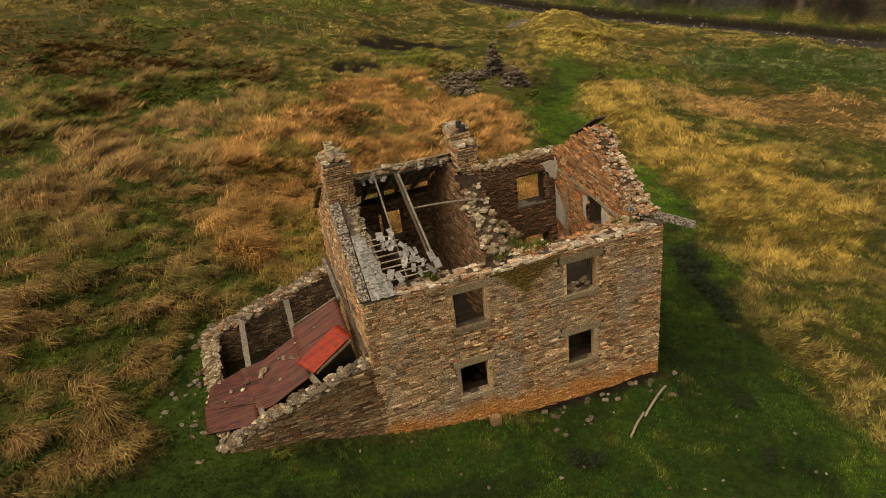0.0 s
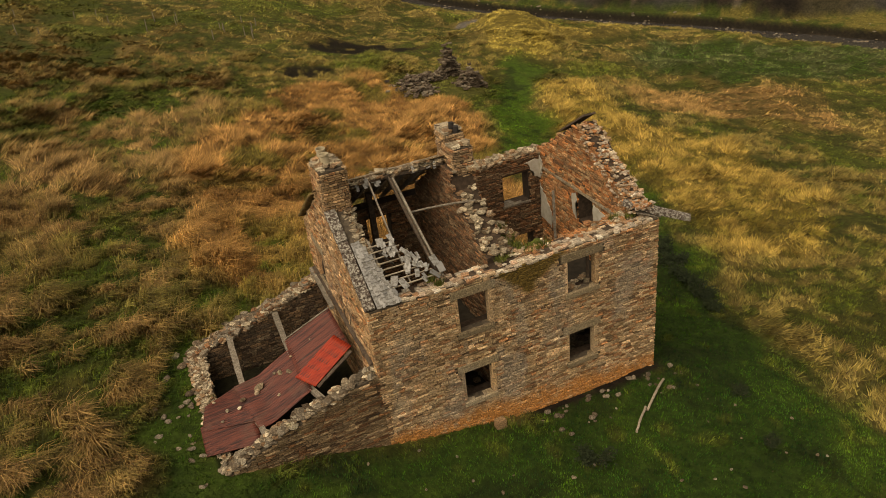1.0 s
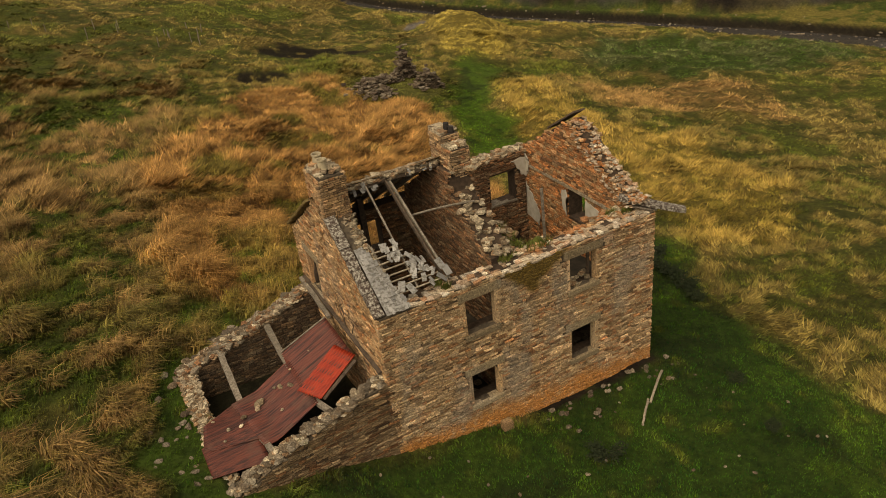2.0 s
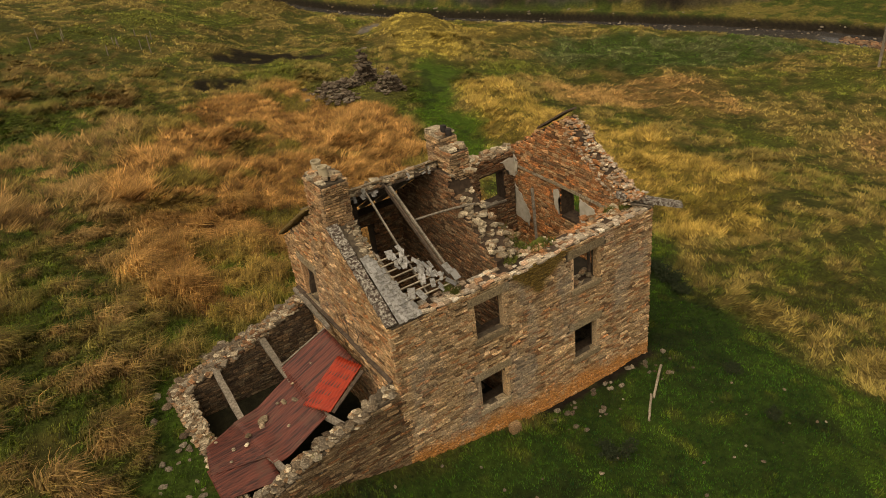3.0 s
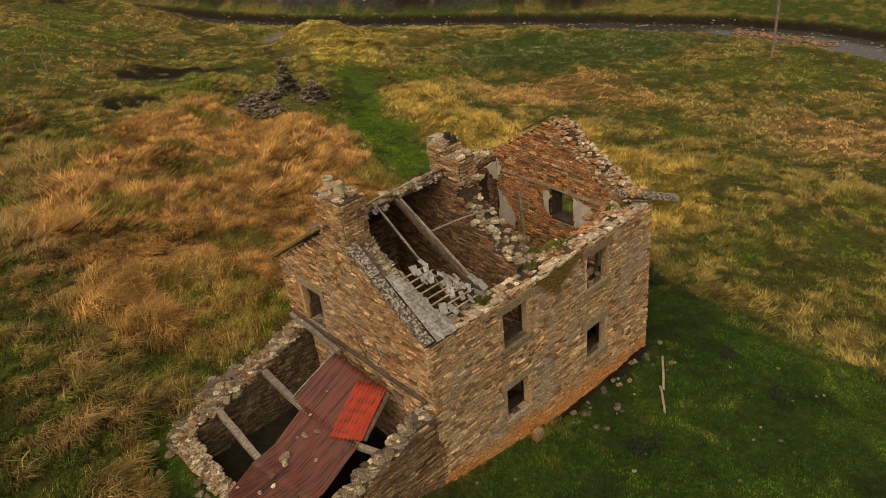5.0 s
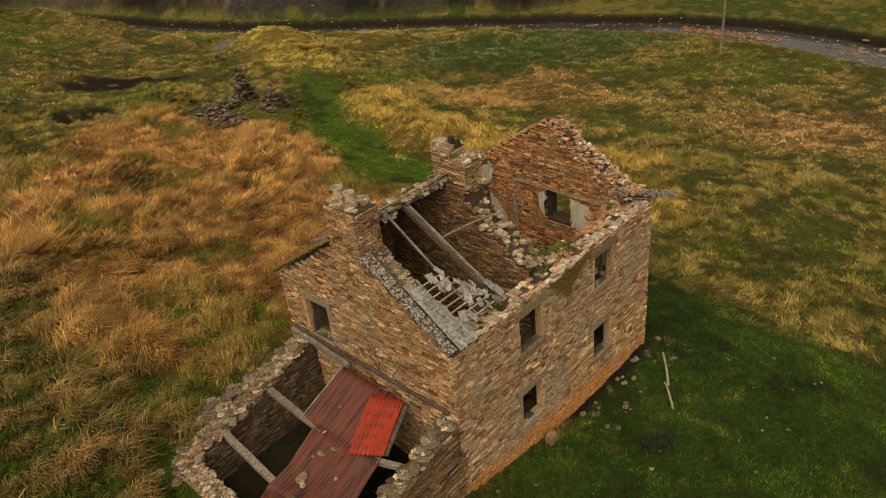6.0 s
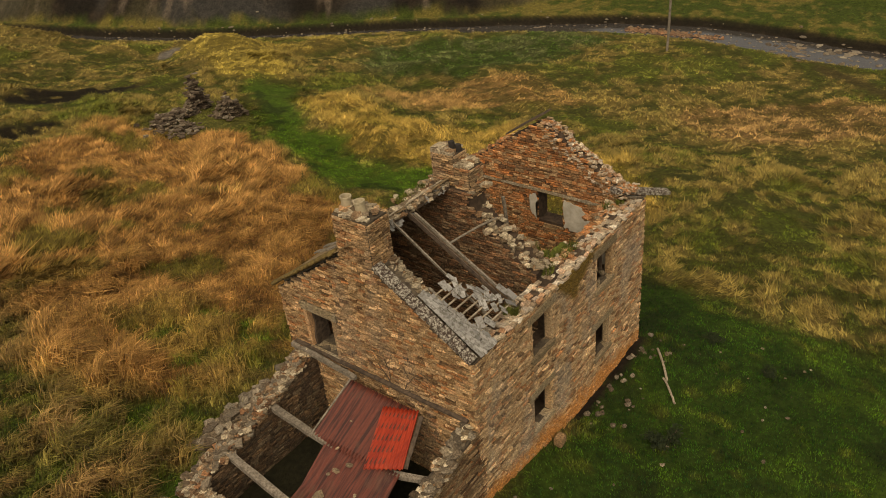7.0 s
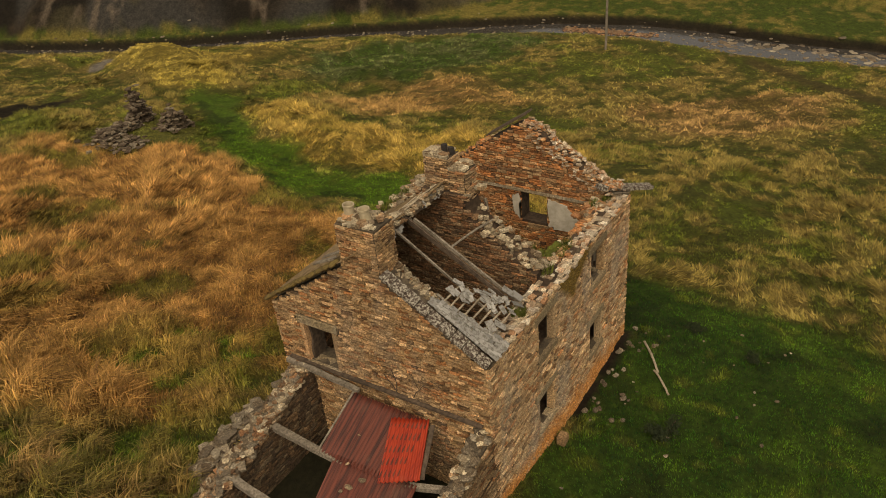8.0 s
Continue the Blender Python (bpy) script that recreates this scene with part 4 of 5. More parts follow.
bm = bmesh.new()
bmesh.ops.create_grid(bm, x_segments=14, y_segments=18, size=0.5, matrix=Matrix.Translation((4.78, 1.45, 5.42)) @ Matrix.Diagonal((0.55, 1.0, 1, 1)))
for v in bm.verts:
    v.co.z += 0.5 * (v.co.y - 1.4) - 0.3 * (v.co.x - 4.78) + 0.14 * noise.noise(v.co * 4.0)
bmesh.ops.solidify(bm, geom=bm.faces[:], thickness=0.3)
part("turf_cap", bm, TURF, mid, "grass grown over the broken cross wall")
scatter_heads(mid, [(r.uniform(4.5, 5.1), v, 5.44 + 0.5 * (v - 1.4) + r.uniform(0.0, 0.06)) for v in np.arange(0.7, 2.0, 0.06)], RUBBLE, 83, (0.12, 0.3))
scatter_heads(front, [(r.uniform(7.3, 8.65), r.uniform(0.45, 1.0), 5.3 + r.uniform(-0.05, 0.12)) for _ in range(46)], INNER_STONE, 84, (0.14, 0.3))
scatter_heads(front, [(r.uniform(5.0, 7.4), r.uniform(0.4, 0.68), 5.36 + r.uniform(-0.04, 0.06)) for _ in range(60)], INNER_STONE, 85, (0.1, 0.24))


def wall_grass(parent, places, seed):
    """Tufts of grass rooted on a wall head."""
    rr = random.Random(seed)
    for (x, y, z, size) in places:
        verts, faces = [], []
        for _ in range(90):
            a, q = rr.uniform(0, 2 * math.pi), rr.random() ** 0.5 * size
            bx, by, t = x + math.cos(a) * q, y + math.sin(a) * q * 0.7, rr.uniform(0, 2 * math.pi)
            ln, w = rr.uniform(0.08, 0.2), 0.014
            i = len(verts)
            verts += [(bx - math.sin(t) * w, by + math.cos(t) * w, z - 0.03), (bx + math.sin(t) * w, by - math.cos(t) * w, z - 0.03), (bx + math.cos(t) * ln * 0.7, by + math.sin(t) * ln * 0.7, z + ln)]
            faces.append((i, i + 1, i + 2))
        tagged(part("grass_tuft", mesh_of("grass_tuft", verts, faces, TURF), None, parent, "green grass tuft on the wall head"), kind="stuff")


wall_grass(front, [(4.2, 0.5, 5.46, 0.25), (5.2, 0.62, 5.45, 0.4), (5.6, 0.55, 5.44, 0.25), (8.15, 0.72, 5.42, 0.22), (8.55, 0.5, 5.44, 0.16), (1.95, 0.32, 5.62, 0.14), (2.15, 0.2, 5.5, 0.14)], 5)
wall_grass(mid, [(4.8, 1.3, 5.5, 0.3), (4.75, 1.75, 5.7, 0.25), (4.9, 1.0, 5.42, 0.2)], 6)
wall_grass(back, [(5.0, 6.3, 5.78, 0.25), (5.5, 6.35, 5.78, 0.3), (6.0, 6.3, 5.8, 0.2)], 7)

for i in range(14):
    v = 0.75 + i * 0.17
    if i in (6, 9, 12):
        continue
    bm = bmesh.new()
    bmesh.ops.create_cube(bm, size=1.0, matrix=Matrix.Diagonal((r.uniform(0.11, 0.2), r.uniform(0.1, 0.18), 0.035, 1)))
    bmesh.ops.bevel(bm, geom=bm.edges[:], offset=0.01, segments=1, affect="EDGES")
    slab = part("edge_slab", bm, PALE, east, "pale flat stone left on the gable edge")
    slab.matrix_basis = pose(LENGTH - 0.16 + r.uniform(-0.05, 0.05), v, gable_line(v) + 0.05, 34 + r.uniform(-9, 9), r.uniform(-6, 6), r.uniform(-12, 12))
part("verge_board", beam((LENGTH - 0.24, 3.3, 7.8), (LENGTH - 0.24, 4.75, 6.85), 0.5, 0.06, seed=15), DARK_WOOD, east, "dark slab along the rear gable edge")

# plaster left inside
def plaster(points, at, parent, seed):
    """A thin ragged sheet of plaster with a broken outline."""
    bm = bmesh.new()
    rr = random.Random(seed)
    ring = []
    for (a, b), (c, d) in zip(points, points[1:] + points[:1]):
        for i in range(5):
            f = i / 5
            ring.append((a + (c - a) * f + rr.uniform(-0.05, 0.05), b + (d - b) * f + rr.uniform(-0.05, 0.05)))
    lo, hi = [bm.verts.new(at(a, b, 0.0)) for a, b in ring], [bm.verts.new(at(a, b, 0.03)) for a, b in ring]
    for loop in (lo, hi):
        bmesh.ops.triangulate(bm, faces=[bm.faces.new(loop)])
    for i in range(len(ring)):
        j = (i + 1) % len(ring)
        bm.faces.new((lo[i], lo[j], hi[j], hi[i]))
    bmesh.ops.recalc_face_normals(bm, faces=bm.faces)
    part("plaster_patch", bm, PLASTER, parent, "pale broken wall plaster")


at_east = lambda v, z, w: (EAST_X - 0.085 + w, v, z)
plaster([(2.5, 5.02), (2.46, 4.05), (2.2, 3.95), (1.2, 4.0), (1.15, 4.35), (1.5, 4.5), (1.85, 4.9)], at_east, east, 1)
plaster([(3.52, 5.0), (3.52, 4.1), (3.75, 4.3), (3.82, 4.9)], at_east, east, 2)
plaster([(5.95, 5.6), (5.95, 4.95), (5.8, 4.9), (5.7, 5.2), (5.82, 5.55)], at_east, east, 3)
plaster([(5.92, 4.5), (5.95, 3.2), (5.2, 3.0), (5.15, 3.5), (5.45, 3.9), (5.7, 4.2)], at_east, east, 5)
plaster([(7.98, 5.5), (8.6, 5.5), (8.6, 4.7), (8.35, 4.9)], lambda u, z, w: (u, DEPTH - THICK - 0.085 + w, z), back, 4)
plaster([(0.31, 4.9), (0.31, 3.98), (0.5, 3.92), (0.57, 4.5), (0.55, 4.92)], lambda v, z, w: (7.316 - w, v, z), front, 6)
scatter_heads(front, [(r.uniform(6.15, 6.9), r.uniform(0.05, 0.5), 3.93 + r.uniform(0, 0.04)) for _ in range(7)], RUBBLE, 86, (0.12, 0.24))
part("wall_plate", beam((EAST_X - 0.035, 0.7, 5.16), (EAST_X - 0.035, 5.9, 5.2), 0.1, 0.1), DRESSED, east, "old timber bedded in the wall")

# coping of the west gable and the slab that slipped at the east corner
for i in range(9):
    a, b = 0.02 + i * 0.3, 0.02 + (i + 1) * 0.3 - 0.01
    bm = bmesh.new()
    bmesh.ops.create_cube(bm, size=1.0, matrix=Matrix.Diagonal((r.uniform(0.27, 0.33), 0.35, r.uniform(0.1, 0.14), 1)))
    bmesh.ops.bevel(bm, geom=bm.edges[:], offset=0.02, segments=1, affect="EDGES")
    cop = part("coping_stone", bm, COPING, west, "lichen-spotted gable coping stone")
    cop.matrix_basis = pose(0.1, (a + b) / 2, gable_line((a + b) / 2) + 0.06, math.degrees(math.atan(PITCH)), 0, r.uniform(-2, 2))
part("coping_slab", beam((8.5, 0.75, 5.86), (10.05, -0.42, 5.36), 0.36, 0.13, seed=4), COPING, east, "slipped slab jutting over the corner")
part("broken_board", beam((8.75, 0.42, 5.6), (9.35, 0.05, 5.42), 0.12, 0.05), WOOD, east)

# ---- what is left of the roof ----
roof = part("roof_back", bmesh.new(), None, farmhouse, "rear roof slope of old slates on rafters")


def slate_shape(rr):
    w, l = 0.5, 0.5
    pts = [(-w + rr.uniform(0, 0.06), -l + rr.uniform(0, 0.05)), (w - rr.uniform(0, 0.06), -l + rr.uniform(0, 0.05)), (w, l), (-w, l)]
    vs = [(a, b, z) for z in (-0.5, 0.5) for a, b in pts]
    return vs, [(3, 2, 1, 0), (4, 5, 6, 7), (0, 1, 5, 4), (1, 2, 6, 5), (2, 3, 7, 6), (3, 0, 4, 7)]


SLATES = [slate_shape(pick_shape) for _ in range(8)]
ANGLE = math.degrees(math.atan(PITCH))
rear = Pieces("slate", SLATES, DARK_SLATE, roof)
for i in range(15):
    y = 3.5 + i * 0.22
    x = -0.12 + (0.14 if i % 2 else 0)
    while x < 3.85:
        w = r.uniform(0.24, 0.34)
        if not (i == 0 and r.random() < 0.35):
            rear.add(pose(x + w / 2, y, gable_line(y) + 0.15, -ANGLE + 3 + r.uniform(-1.5, 1.5), r.uniform(-1, 1), r.uniform(-2, 2)) @ Matrix.Diagonal((w - 0.012, 0.4, 0.016, 1)))
        x += w
rear.build()
for i, x in enumerate((0.35, 0.95, 1.55, 2.15, 2.75, 3.35)):
    part("rafter", beam((x, 3.42, gable_line(3.42) + 0.0), (x, 6.75, gable_line(6.75) + 0.0), 0.08, 0.14, seed=i), WOOD, roof)
part("ridge_board", beam((0.75, 3.38, 7.56), (3.85, 3.32, 7.5), 0.05, 0.1, seed=9), DARK_WOOD, roof)
for i, y in enumerate((3.55, 3.75, 3.95)):
    part("batten", beam((0.7, y, gable_line(y) + 0.1), (3.85, y - 0.02, gable_line(y) + 0.1), 0.06, 0.03, seed=20 + i), WOOD, roof)
for i in range(11):
    a = 3.95 + i * 0.26
    bm = bmesh.new()
    bmesh.ops.create_icosphere(bm, subdivisions=2, radius=1.0, matrix=Matrix.Translation((-0.02, a + 0.1, gable_line(a + 0.1) + 0.17)) @ pose(0, 0, 0, -ANGLE) @ Matrix.Diagonal((0.17, 0.2, 0.07, 1)))
    for v in bm.verts:
        v.co += Vector(noise.noise_vector(v.co * 7)) * 0.035
    part("verge_moss", bm, MOSS, roof, "moss cushion along the verge")
scatter_heads(roof, [(x, 3.42 + r.uniform(-0.06, 0.16), 7.6 + r.uniform(-0.04, 0.07)) for x in np.arange(0.8, 3.85, 0.05)], RUBBLE, 69, (0.1, 0.24), name="ridge_fragment")
part("split_board", beam((0.2, 4.2, 7.28), (0.15, 4.9, 6.95), 0.16, 0.04, seed=31), WOOD, roof)
part("split_board", beam((0.45, 4.05, 7.4), (0.35, 4.75, 7.06), 0.14, 0.04, seed=32), WOOD, roof)

hung = Pieces("slate", SLATES, SLATE, roof)
for i in range(20):
    x = r.uniform(1.0, 3.6)
    hung.add(pose(x, 3.36 + r.uniform(-0.08, 0.06), 7.5 + r.uniform(-0.1, 0.1), r.uniform(25, 70), r.uniform(-10, 10), r.uniform(-15, 15)) @ Matrix.Diagonal((r.uniform(0.08, 0.17), r.uniform(0.12, 0.22), 0.012, 1)))
hung.build()
for i in range(5):
    y = 3.45 + i * 0.13
    part("lath", beam((0.8 + r.uniform(0, 0.5), y, gable_line(y) + 0.19), (3.2 + r.uniform(0, 0.7), y + r.uniform(-0.04, 0.04), gable_line(y) + 0.19), 0.035, 0.02, seed=90 + i), LATH, roof, "bare broken lath")

roof_f = part("roof_front", bmesh.new(), None, farmhouse, "broken front roof corner with bare battens and slipped slates")
part("rafter", beam((1.49, 3.3, 7.56), (1.42, 0.35, 5.66), 0.045, 0.06, seed=41), WOOD, roof_f, "bare leaning rafter")
part("rafter", beam((2.2, 3.2, 7.52), (2.33, 0.3, 5.64), 0.06, 0.09, seed=42), WOOD, roof_f, "bare leaning rafter")
part("rafter", beam((2.12, 3.35, 7.5), (2.24, 0.55, 5.68), 0.05, 0.13, seed=43), DARK_WOOD, roof_f, "bare leaning rafter")
part("rafter", beam((0.78, 1.75, 6.52), (0.78, 0.2, 5.52), 0.07, 0.1, seed=44), WOOD, roof_f)
part("tie_pole", beam((2.3, 2.38, 6.7), (4.3, 2.15, 6.6), 0.07, 0.07, 0.04, 8, 45, True), WOOD, roof_f, "thin pole lodged on the cross wall")
for i, y in enumerate((1.46, 1.3, 1.14, 0.98, 0.82, 0.66, 0.5, 0.34)):
    part("batten", beam((0.55, y, gable_line(y) + 0.1), (1.55 + 0.75 * (1.46 - y) / 1.1 - r.uniform(0, 0.2), y + r.uniform(-0.03, 0.03), gable_line(y) + 0.1), 0.045, 0.025, seed=60 + i), LATH, roof_f)
fs = Pieces("slate", SLATES, SLATE, roof_f)
for i in range(21):
    y = -0.02 + i * 0.08
    x = 0.27
    while x < 0.92 - 0.021 * i:
        w = r.uniform(0.06, 0.15)
        fs.add(pose(x + w / 2, y + r.uniform(-0.04, 0.04), gable_line(y) + 0.15, ANGLE - 4 + r.uniform(-3, 3), r.uniform(-4, 4), r.uniform(-9, 9)) @ Matrix.Diagonal((w + 0.005, r.uniform(0.12, 0.2), 0.012, 1)))
        x += w
for i in range(34):
    f = r.random()
    x, y = 1.05 + 0.95 * f + r.uniform(-0.22, 0.22), 1.42 - 0.98 * f + r.uniform(-0.2, 0.2)
    fs.add(pose(x, y, gable_line(y) + 0.14 + r.uniform(0, 0.05), ANGLE + r.uniform(-7, 7), r.uniform(-8, 8), r.uniform(-50, 50)) @ Matrix.Diagonal((r.uniform(0.08, 0.16), r.uniform(0.12, 0.3), 0.012, 1)))
for x, y, turn in ((2.25, 0.62, 10), (2.33, 0.42, 4), (2.12, 0.3, 50), (1.2, 0.3, 20), (0.98, 0.42, -30)):
    fs.add(pose(x, y, gable_line(y) + 0.17, ANGLE, 0, turn) @ Matrix.Diagonal((0.2, 0.32, 0.015, 1)))
fs.build()
part("floor_post", beam((8.42, 4.75, 4.7), (8.1, 4.1, 0.5), 0.1, 0.1, seed=70), WOOD, farmhouse, "leaning grey timber post")
part("lodged_pole", beam((0.66, 4.6, 6.1), (2.0, 3.9, 4.3), 0.07, 0.07, seed=71), WOOD, farmhouse)
part("inner_post", beam((2.05, 5.7, 0.4), (2.05, 5.7, 6.1), 0.2, 0.2, seed=72), DARK_WOOD, farmhouse, "dark upright timber")
part("earth_floor", mesh_of("earth_floor", *wall_core((THICK, EAST_X), DEPTH - 2 * THICK, lambda u, w, z: (u, THICK + w, z), lambda u: 0.42, lambda u: 0.2, [])), SHADED_EARTH, farmhouse, "earth and rubble floor, interior shade in its colour")
# unseen floor slab, added only to keep daylight off the lower windows
part("upper_floor", mesh_of("upper_floor", *wall_core((THICK, EAST_X), 3.2, lambda u, w, z: (u, THICK + w, z), lambda u: 2.8, lambda u: 2.7, [])), SHADED_EARTH, farmhouse, "unseen dark floor added to block light behind the lower windows")
pts = [(r.uniform(0.9, 8.4), r.uniform(0.9, 5.7), 0.45) for _ in range(260)]
scatter_heads(farmhouse, pts, GREY_RUBBLE, 68, (0.2, 0.6), most=40, shapes=LUMPS, name="fallen_stone")

# ---- lean-to shed ----
lean_to = thing("lean_to", "ruined stone lean-to shed, half roofed with rusty sheets", "shed")


def shed_front_top(u):
    return 3.42 + 0.29 * u + (0.12 * (u + 2.6) if u < -2.6 else 0) + ragged(u, 0.12, 20)


shed_front = part("wall_front", mesh_of("shed_wall_front", *wall_core((-4.75, 0), 0.4, lambda u, w, z: (u, w, z), shed_front_top, lambda u: ground_at(u, 0) - 0.5, []), MORTAR), None, lean_to, "low crumbling wall of dark flat stones")
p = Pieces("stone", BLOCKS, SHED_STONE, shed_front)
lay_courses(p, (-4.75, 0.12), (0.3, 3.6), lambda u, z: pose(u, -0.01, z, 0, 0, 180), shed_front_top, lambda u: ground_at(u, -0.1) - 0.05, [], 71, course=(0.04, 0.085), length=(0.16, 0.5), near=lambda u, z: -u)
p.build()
pts = [(u, r.uniform(0.04, 0.36), shed_front_top(u) + r.uniform(0.0, 0.1)) for u in np.arange(-4.7, -0.05, 0.035)]
scatter_heads(shed_front, pts[::2], GREY_RUBBLE, 72, (0.2, 0.42), shapes=LUMPS)
scatter_heads(shed_front, pts[1::2], RUBBLE, 73, (0.16, 0.34), shapes=LUMPS)


def shed_back_top(u):
    return 3.52 + 0.32 * u + ragged(u, 0.08, 23)


shed_back = part("wall_back", mesh_of("shed_wall_back", *wall_core((-4.85, 0), 0.55, lambda u, w, z: (u, 5.62 + w, z), shed_back_top, lambda u: 0.6, []), INNER_MORTAR), None, lean_to, "back wall with a loose sloping head, shade in its stone colour")
# stones coloured dark to stand for the shade in the shed
p = Pieces("stone", BLOCKS, SHADED_STONE, shed_back)
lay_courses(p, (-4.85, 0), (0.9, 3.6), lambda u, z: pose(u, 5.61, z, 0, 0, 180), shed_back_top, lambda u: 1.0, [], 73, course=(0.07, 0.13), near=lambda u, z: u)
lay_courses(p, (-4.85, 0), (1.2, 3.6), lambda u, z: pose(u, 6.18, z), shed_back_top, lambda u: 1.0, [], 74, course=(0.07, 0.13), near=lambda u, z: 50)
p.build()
pts = [(u, r.uniform(5.62, 6.18), shed_back_top(u) + r.uniform(0.0, 0.09)) for u in np.arange(-4.85, -0.05, 0.018)]
scatter_heads(shed_back, pts[::3], GREY_RUBBLE, 75, (0.14, 0.32))
scatter_heads(shed_back, pts[1::3], RUBBLE, 76, (0.12, 0.26))
scatter_heads(shed_back, pts[2::3], BROWN_STONE, 77, (0.12, 0.26))


def shed_west_top(v):
    return 2.08 - 0.05 * (6 - v) + ragged(v, 0.05, 25)


shed_west = part("wall_west", mesh_of("shed_wall_west", *wall_core((0.55, 5.62), 0.5, lambda v, w, z: (-4.85 + w, v, z), shed_west_top, lambda v: 0.8, []), MORTAR), None, lean_to, "low outer wall with a mortared top")
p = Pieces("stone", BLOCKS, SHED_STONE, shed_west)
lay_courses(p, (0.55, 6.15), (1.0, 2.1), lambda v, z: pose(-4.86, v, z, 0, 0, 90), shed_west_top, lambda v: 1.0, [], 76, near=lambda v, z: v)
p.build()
pts = [(r.uniform(-4.8, -4.4), v, shed_west_top(v) + r.uniform(-0.02, 0.06)) for v in np.arange(0.6, 6.1, 0.016)]
scatter_heads(shed_west, pts, RUBBLE, 77, (0.08, 0.22), most=200)

part("purlin", beam((-3.42, 6.1, 2.5), (-3.5, 3.1, 2.0), 0.2, 0.15, seed=81), WOOD, lean_to, "heavy grey roof timber")
part("purlin", beam((-1.81, 6.15, 2.84), (-1.86, 3.3, 2.6), 0.19, 0.15, seed=82), WOOD, lean_to, "heavy grey roof timber")
part("wall_timber", beam((-0.2, 6.35, 3.62), (-0.2, 3.9, 3.42), 0.14, 0.12, seed=83), WOOD, lean_to, "grey timber along the gable")
part("flashing", beam((-0.1, 6.3, 3.68), (-0.1, 0.2, 3.66), 0.12, 0.07, seed=84), DARK_WOOD, lean_to, "dark drip course along the gable")
part("purlin_end", beam((-1.85, 1.9, 2.58), (-1.5, 0.3, 2.84), 0.16, 0.13, seed=85), WOOD, lean_to, "grey timber end on the wall")
part("purlin_end", beam((-3.4, 1.6, 2.02), (-3.25, 0.3, 2.3), 0.17, 0.14, seed=86), WOOD, lean_to, "grey timber end on the wall")


def shed_roof(x):
    return 3.52 + 0.44 * x if x > -3 else 2.2 + 0.06 * (x + 3)


def sheet(corners, lift, material, label, seed):
    """Corrugated iron between four plan corners: top near, top far, bottom far, bottom near; waves run down the slope."""
    (ax, ay), (bx, by), (cx, cy), (dx, dy) = corners
    across = math.hypot(bx - ax, by - ay)
    waves = max(6, int(across / 0.105))
    cols, rows = waves * 6, 10
    verts, faces = [], []
    for j in range(rows + 1):
        g = j / rows
        for i in range(cols + 1):
            f = i / cols
            x = (ax + (bx - ax) * f) * (1 - g) + (dx + (cx - dx) * f) * g
            y = (ay + (by - ay) * f) * (1 - g) + (dy + (cy - dy) * f) * g
            z = shed_roof(x) + lift + 0.03 * math.sin(2 * math.pi * f * waves) + 0.02 * noise.noise((x * 0.8 + seed, y * 0.8, 0))
            verts.append((x, y, z))
    n = cols + 1
    for j in range(rows):
        for i in range(cols):
            k = j * n + i
            faces.append((k, k + 1, k + n + 1, k + n))
    me = mesh_of("corrugated_sheet", verts, faces, material)
    bm = bmesh.new()
    bm.from_mesh(me)
    bmesh.ops.solidify(bm, geom=bm.faces[:], thickness=0.004)
    ob = part("corrugated_sheet", bm, material, lean_to, label)
    ob.data.shade_smooth()


sheet([(-0.3, 1.62), (-0.3, 3.98), (-1.88, 4.02), (-1.92, 1.7)], 0.02, IRON, "dull red-brown corrugated iron sheet", 1)
sheet([(-1.72, 1.14), (-1.8, 3.56), (-3.75, 3.35), (-3.4, 1.0)], 0.0, IRON, "dull red-brown corrugated iron sheet", 2)
sheet([(-3.3, 1.4), (-3.6, 3.4), (-4.68, 2.98), (-4.92, 1.9)], -0.03, IRON, "dull red-brown corrugated iron sheet", 3)
sheet([(-3.42, 0.5), (-3.42, 2.3), (-4.94, 2.15), (-4.94, 0.85)], -0.06, IRON, "dull red-brown corrugated iron sheet", 4)
sheet([(-0.28, 1.62), (-0.56, 2.6), (-2.02, 2.1), (-1.62, 1.12)], 0.055, RED_IRON, "bright red corrugated iron sheet", 5)
part("sheet_edge", beam((-0.3, 4.0, 3.42), (-1.88, 4.05, 2.74), 0.05, 0.03), WOOD, lean_to)
part("barge_board", beam((-0.34, 1.5, 3.36), (-1.55, 1.1, 2.84), 0.12, 0.03), DARK_WOOD, lean_to)
for k, (x, y, s) in enumerate(((-3.05, 2.75, 0.3), (-3.15, 2.6, 0.18), (-2.35, 2.75, 0.16), (-2.1, 2.5, 0.17), (-2.5, 2.9, 0.13), (-3.6, 2.5, 0.2), (-1.9, 3.1, 0.1), (-3.75, 2.2, 0.14), (-2.6, 1.9, 0.09), (-4.1, 2.3, 0.1), (-1.2, 3.2, 0.07), (-4.4, 2.9, 0.09), (-4.3, 1.9, 0.1))):
    vs, fcs = LUMPS[k % 14]
    st = thing("stone", "loose stone lying on the rusty sheets", "stone", group="stones on the sheets", data=mesh_of("stone", vs, fcs, RUBBLE))
    st.matrix_basis = pose(x, y, shed_roof(x) + 0.03 + s * 0.16, 0, -23, k * 50) @ Matrix.Diagonal((s * 1.3, s, s * 0.6, 1))

# low rubble outside the shed's back wall
pts = []
for i in range(160):
    f = r.random()
    x, y = -3.4 + 3.3 * f + r.uniform(-0.25, 0.25), 7.1 + 0.6 * f + r.uniform(-0.3, 0.35)
    pts.append((x, y, ground_at(x, y) + r.uniform(0.05, 0.55 * (1 - abs(f - 0.5)))))
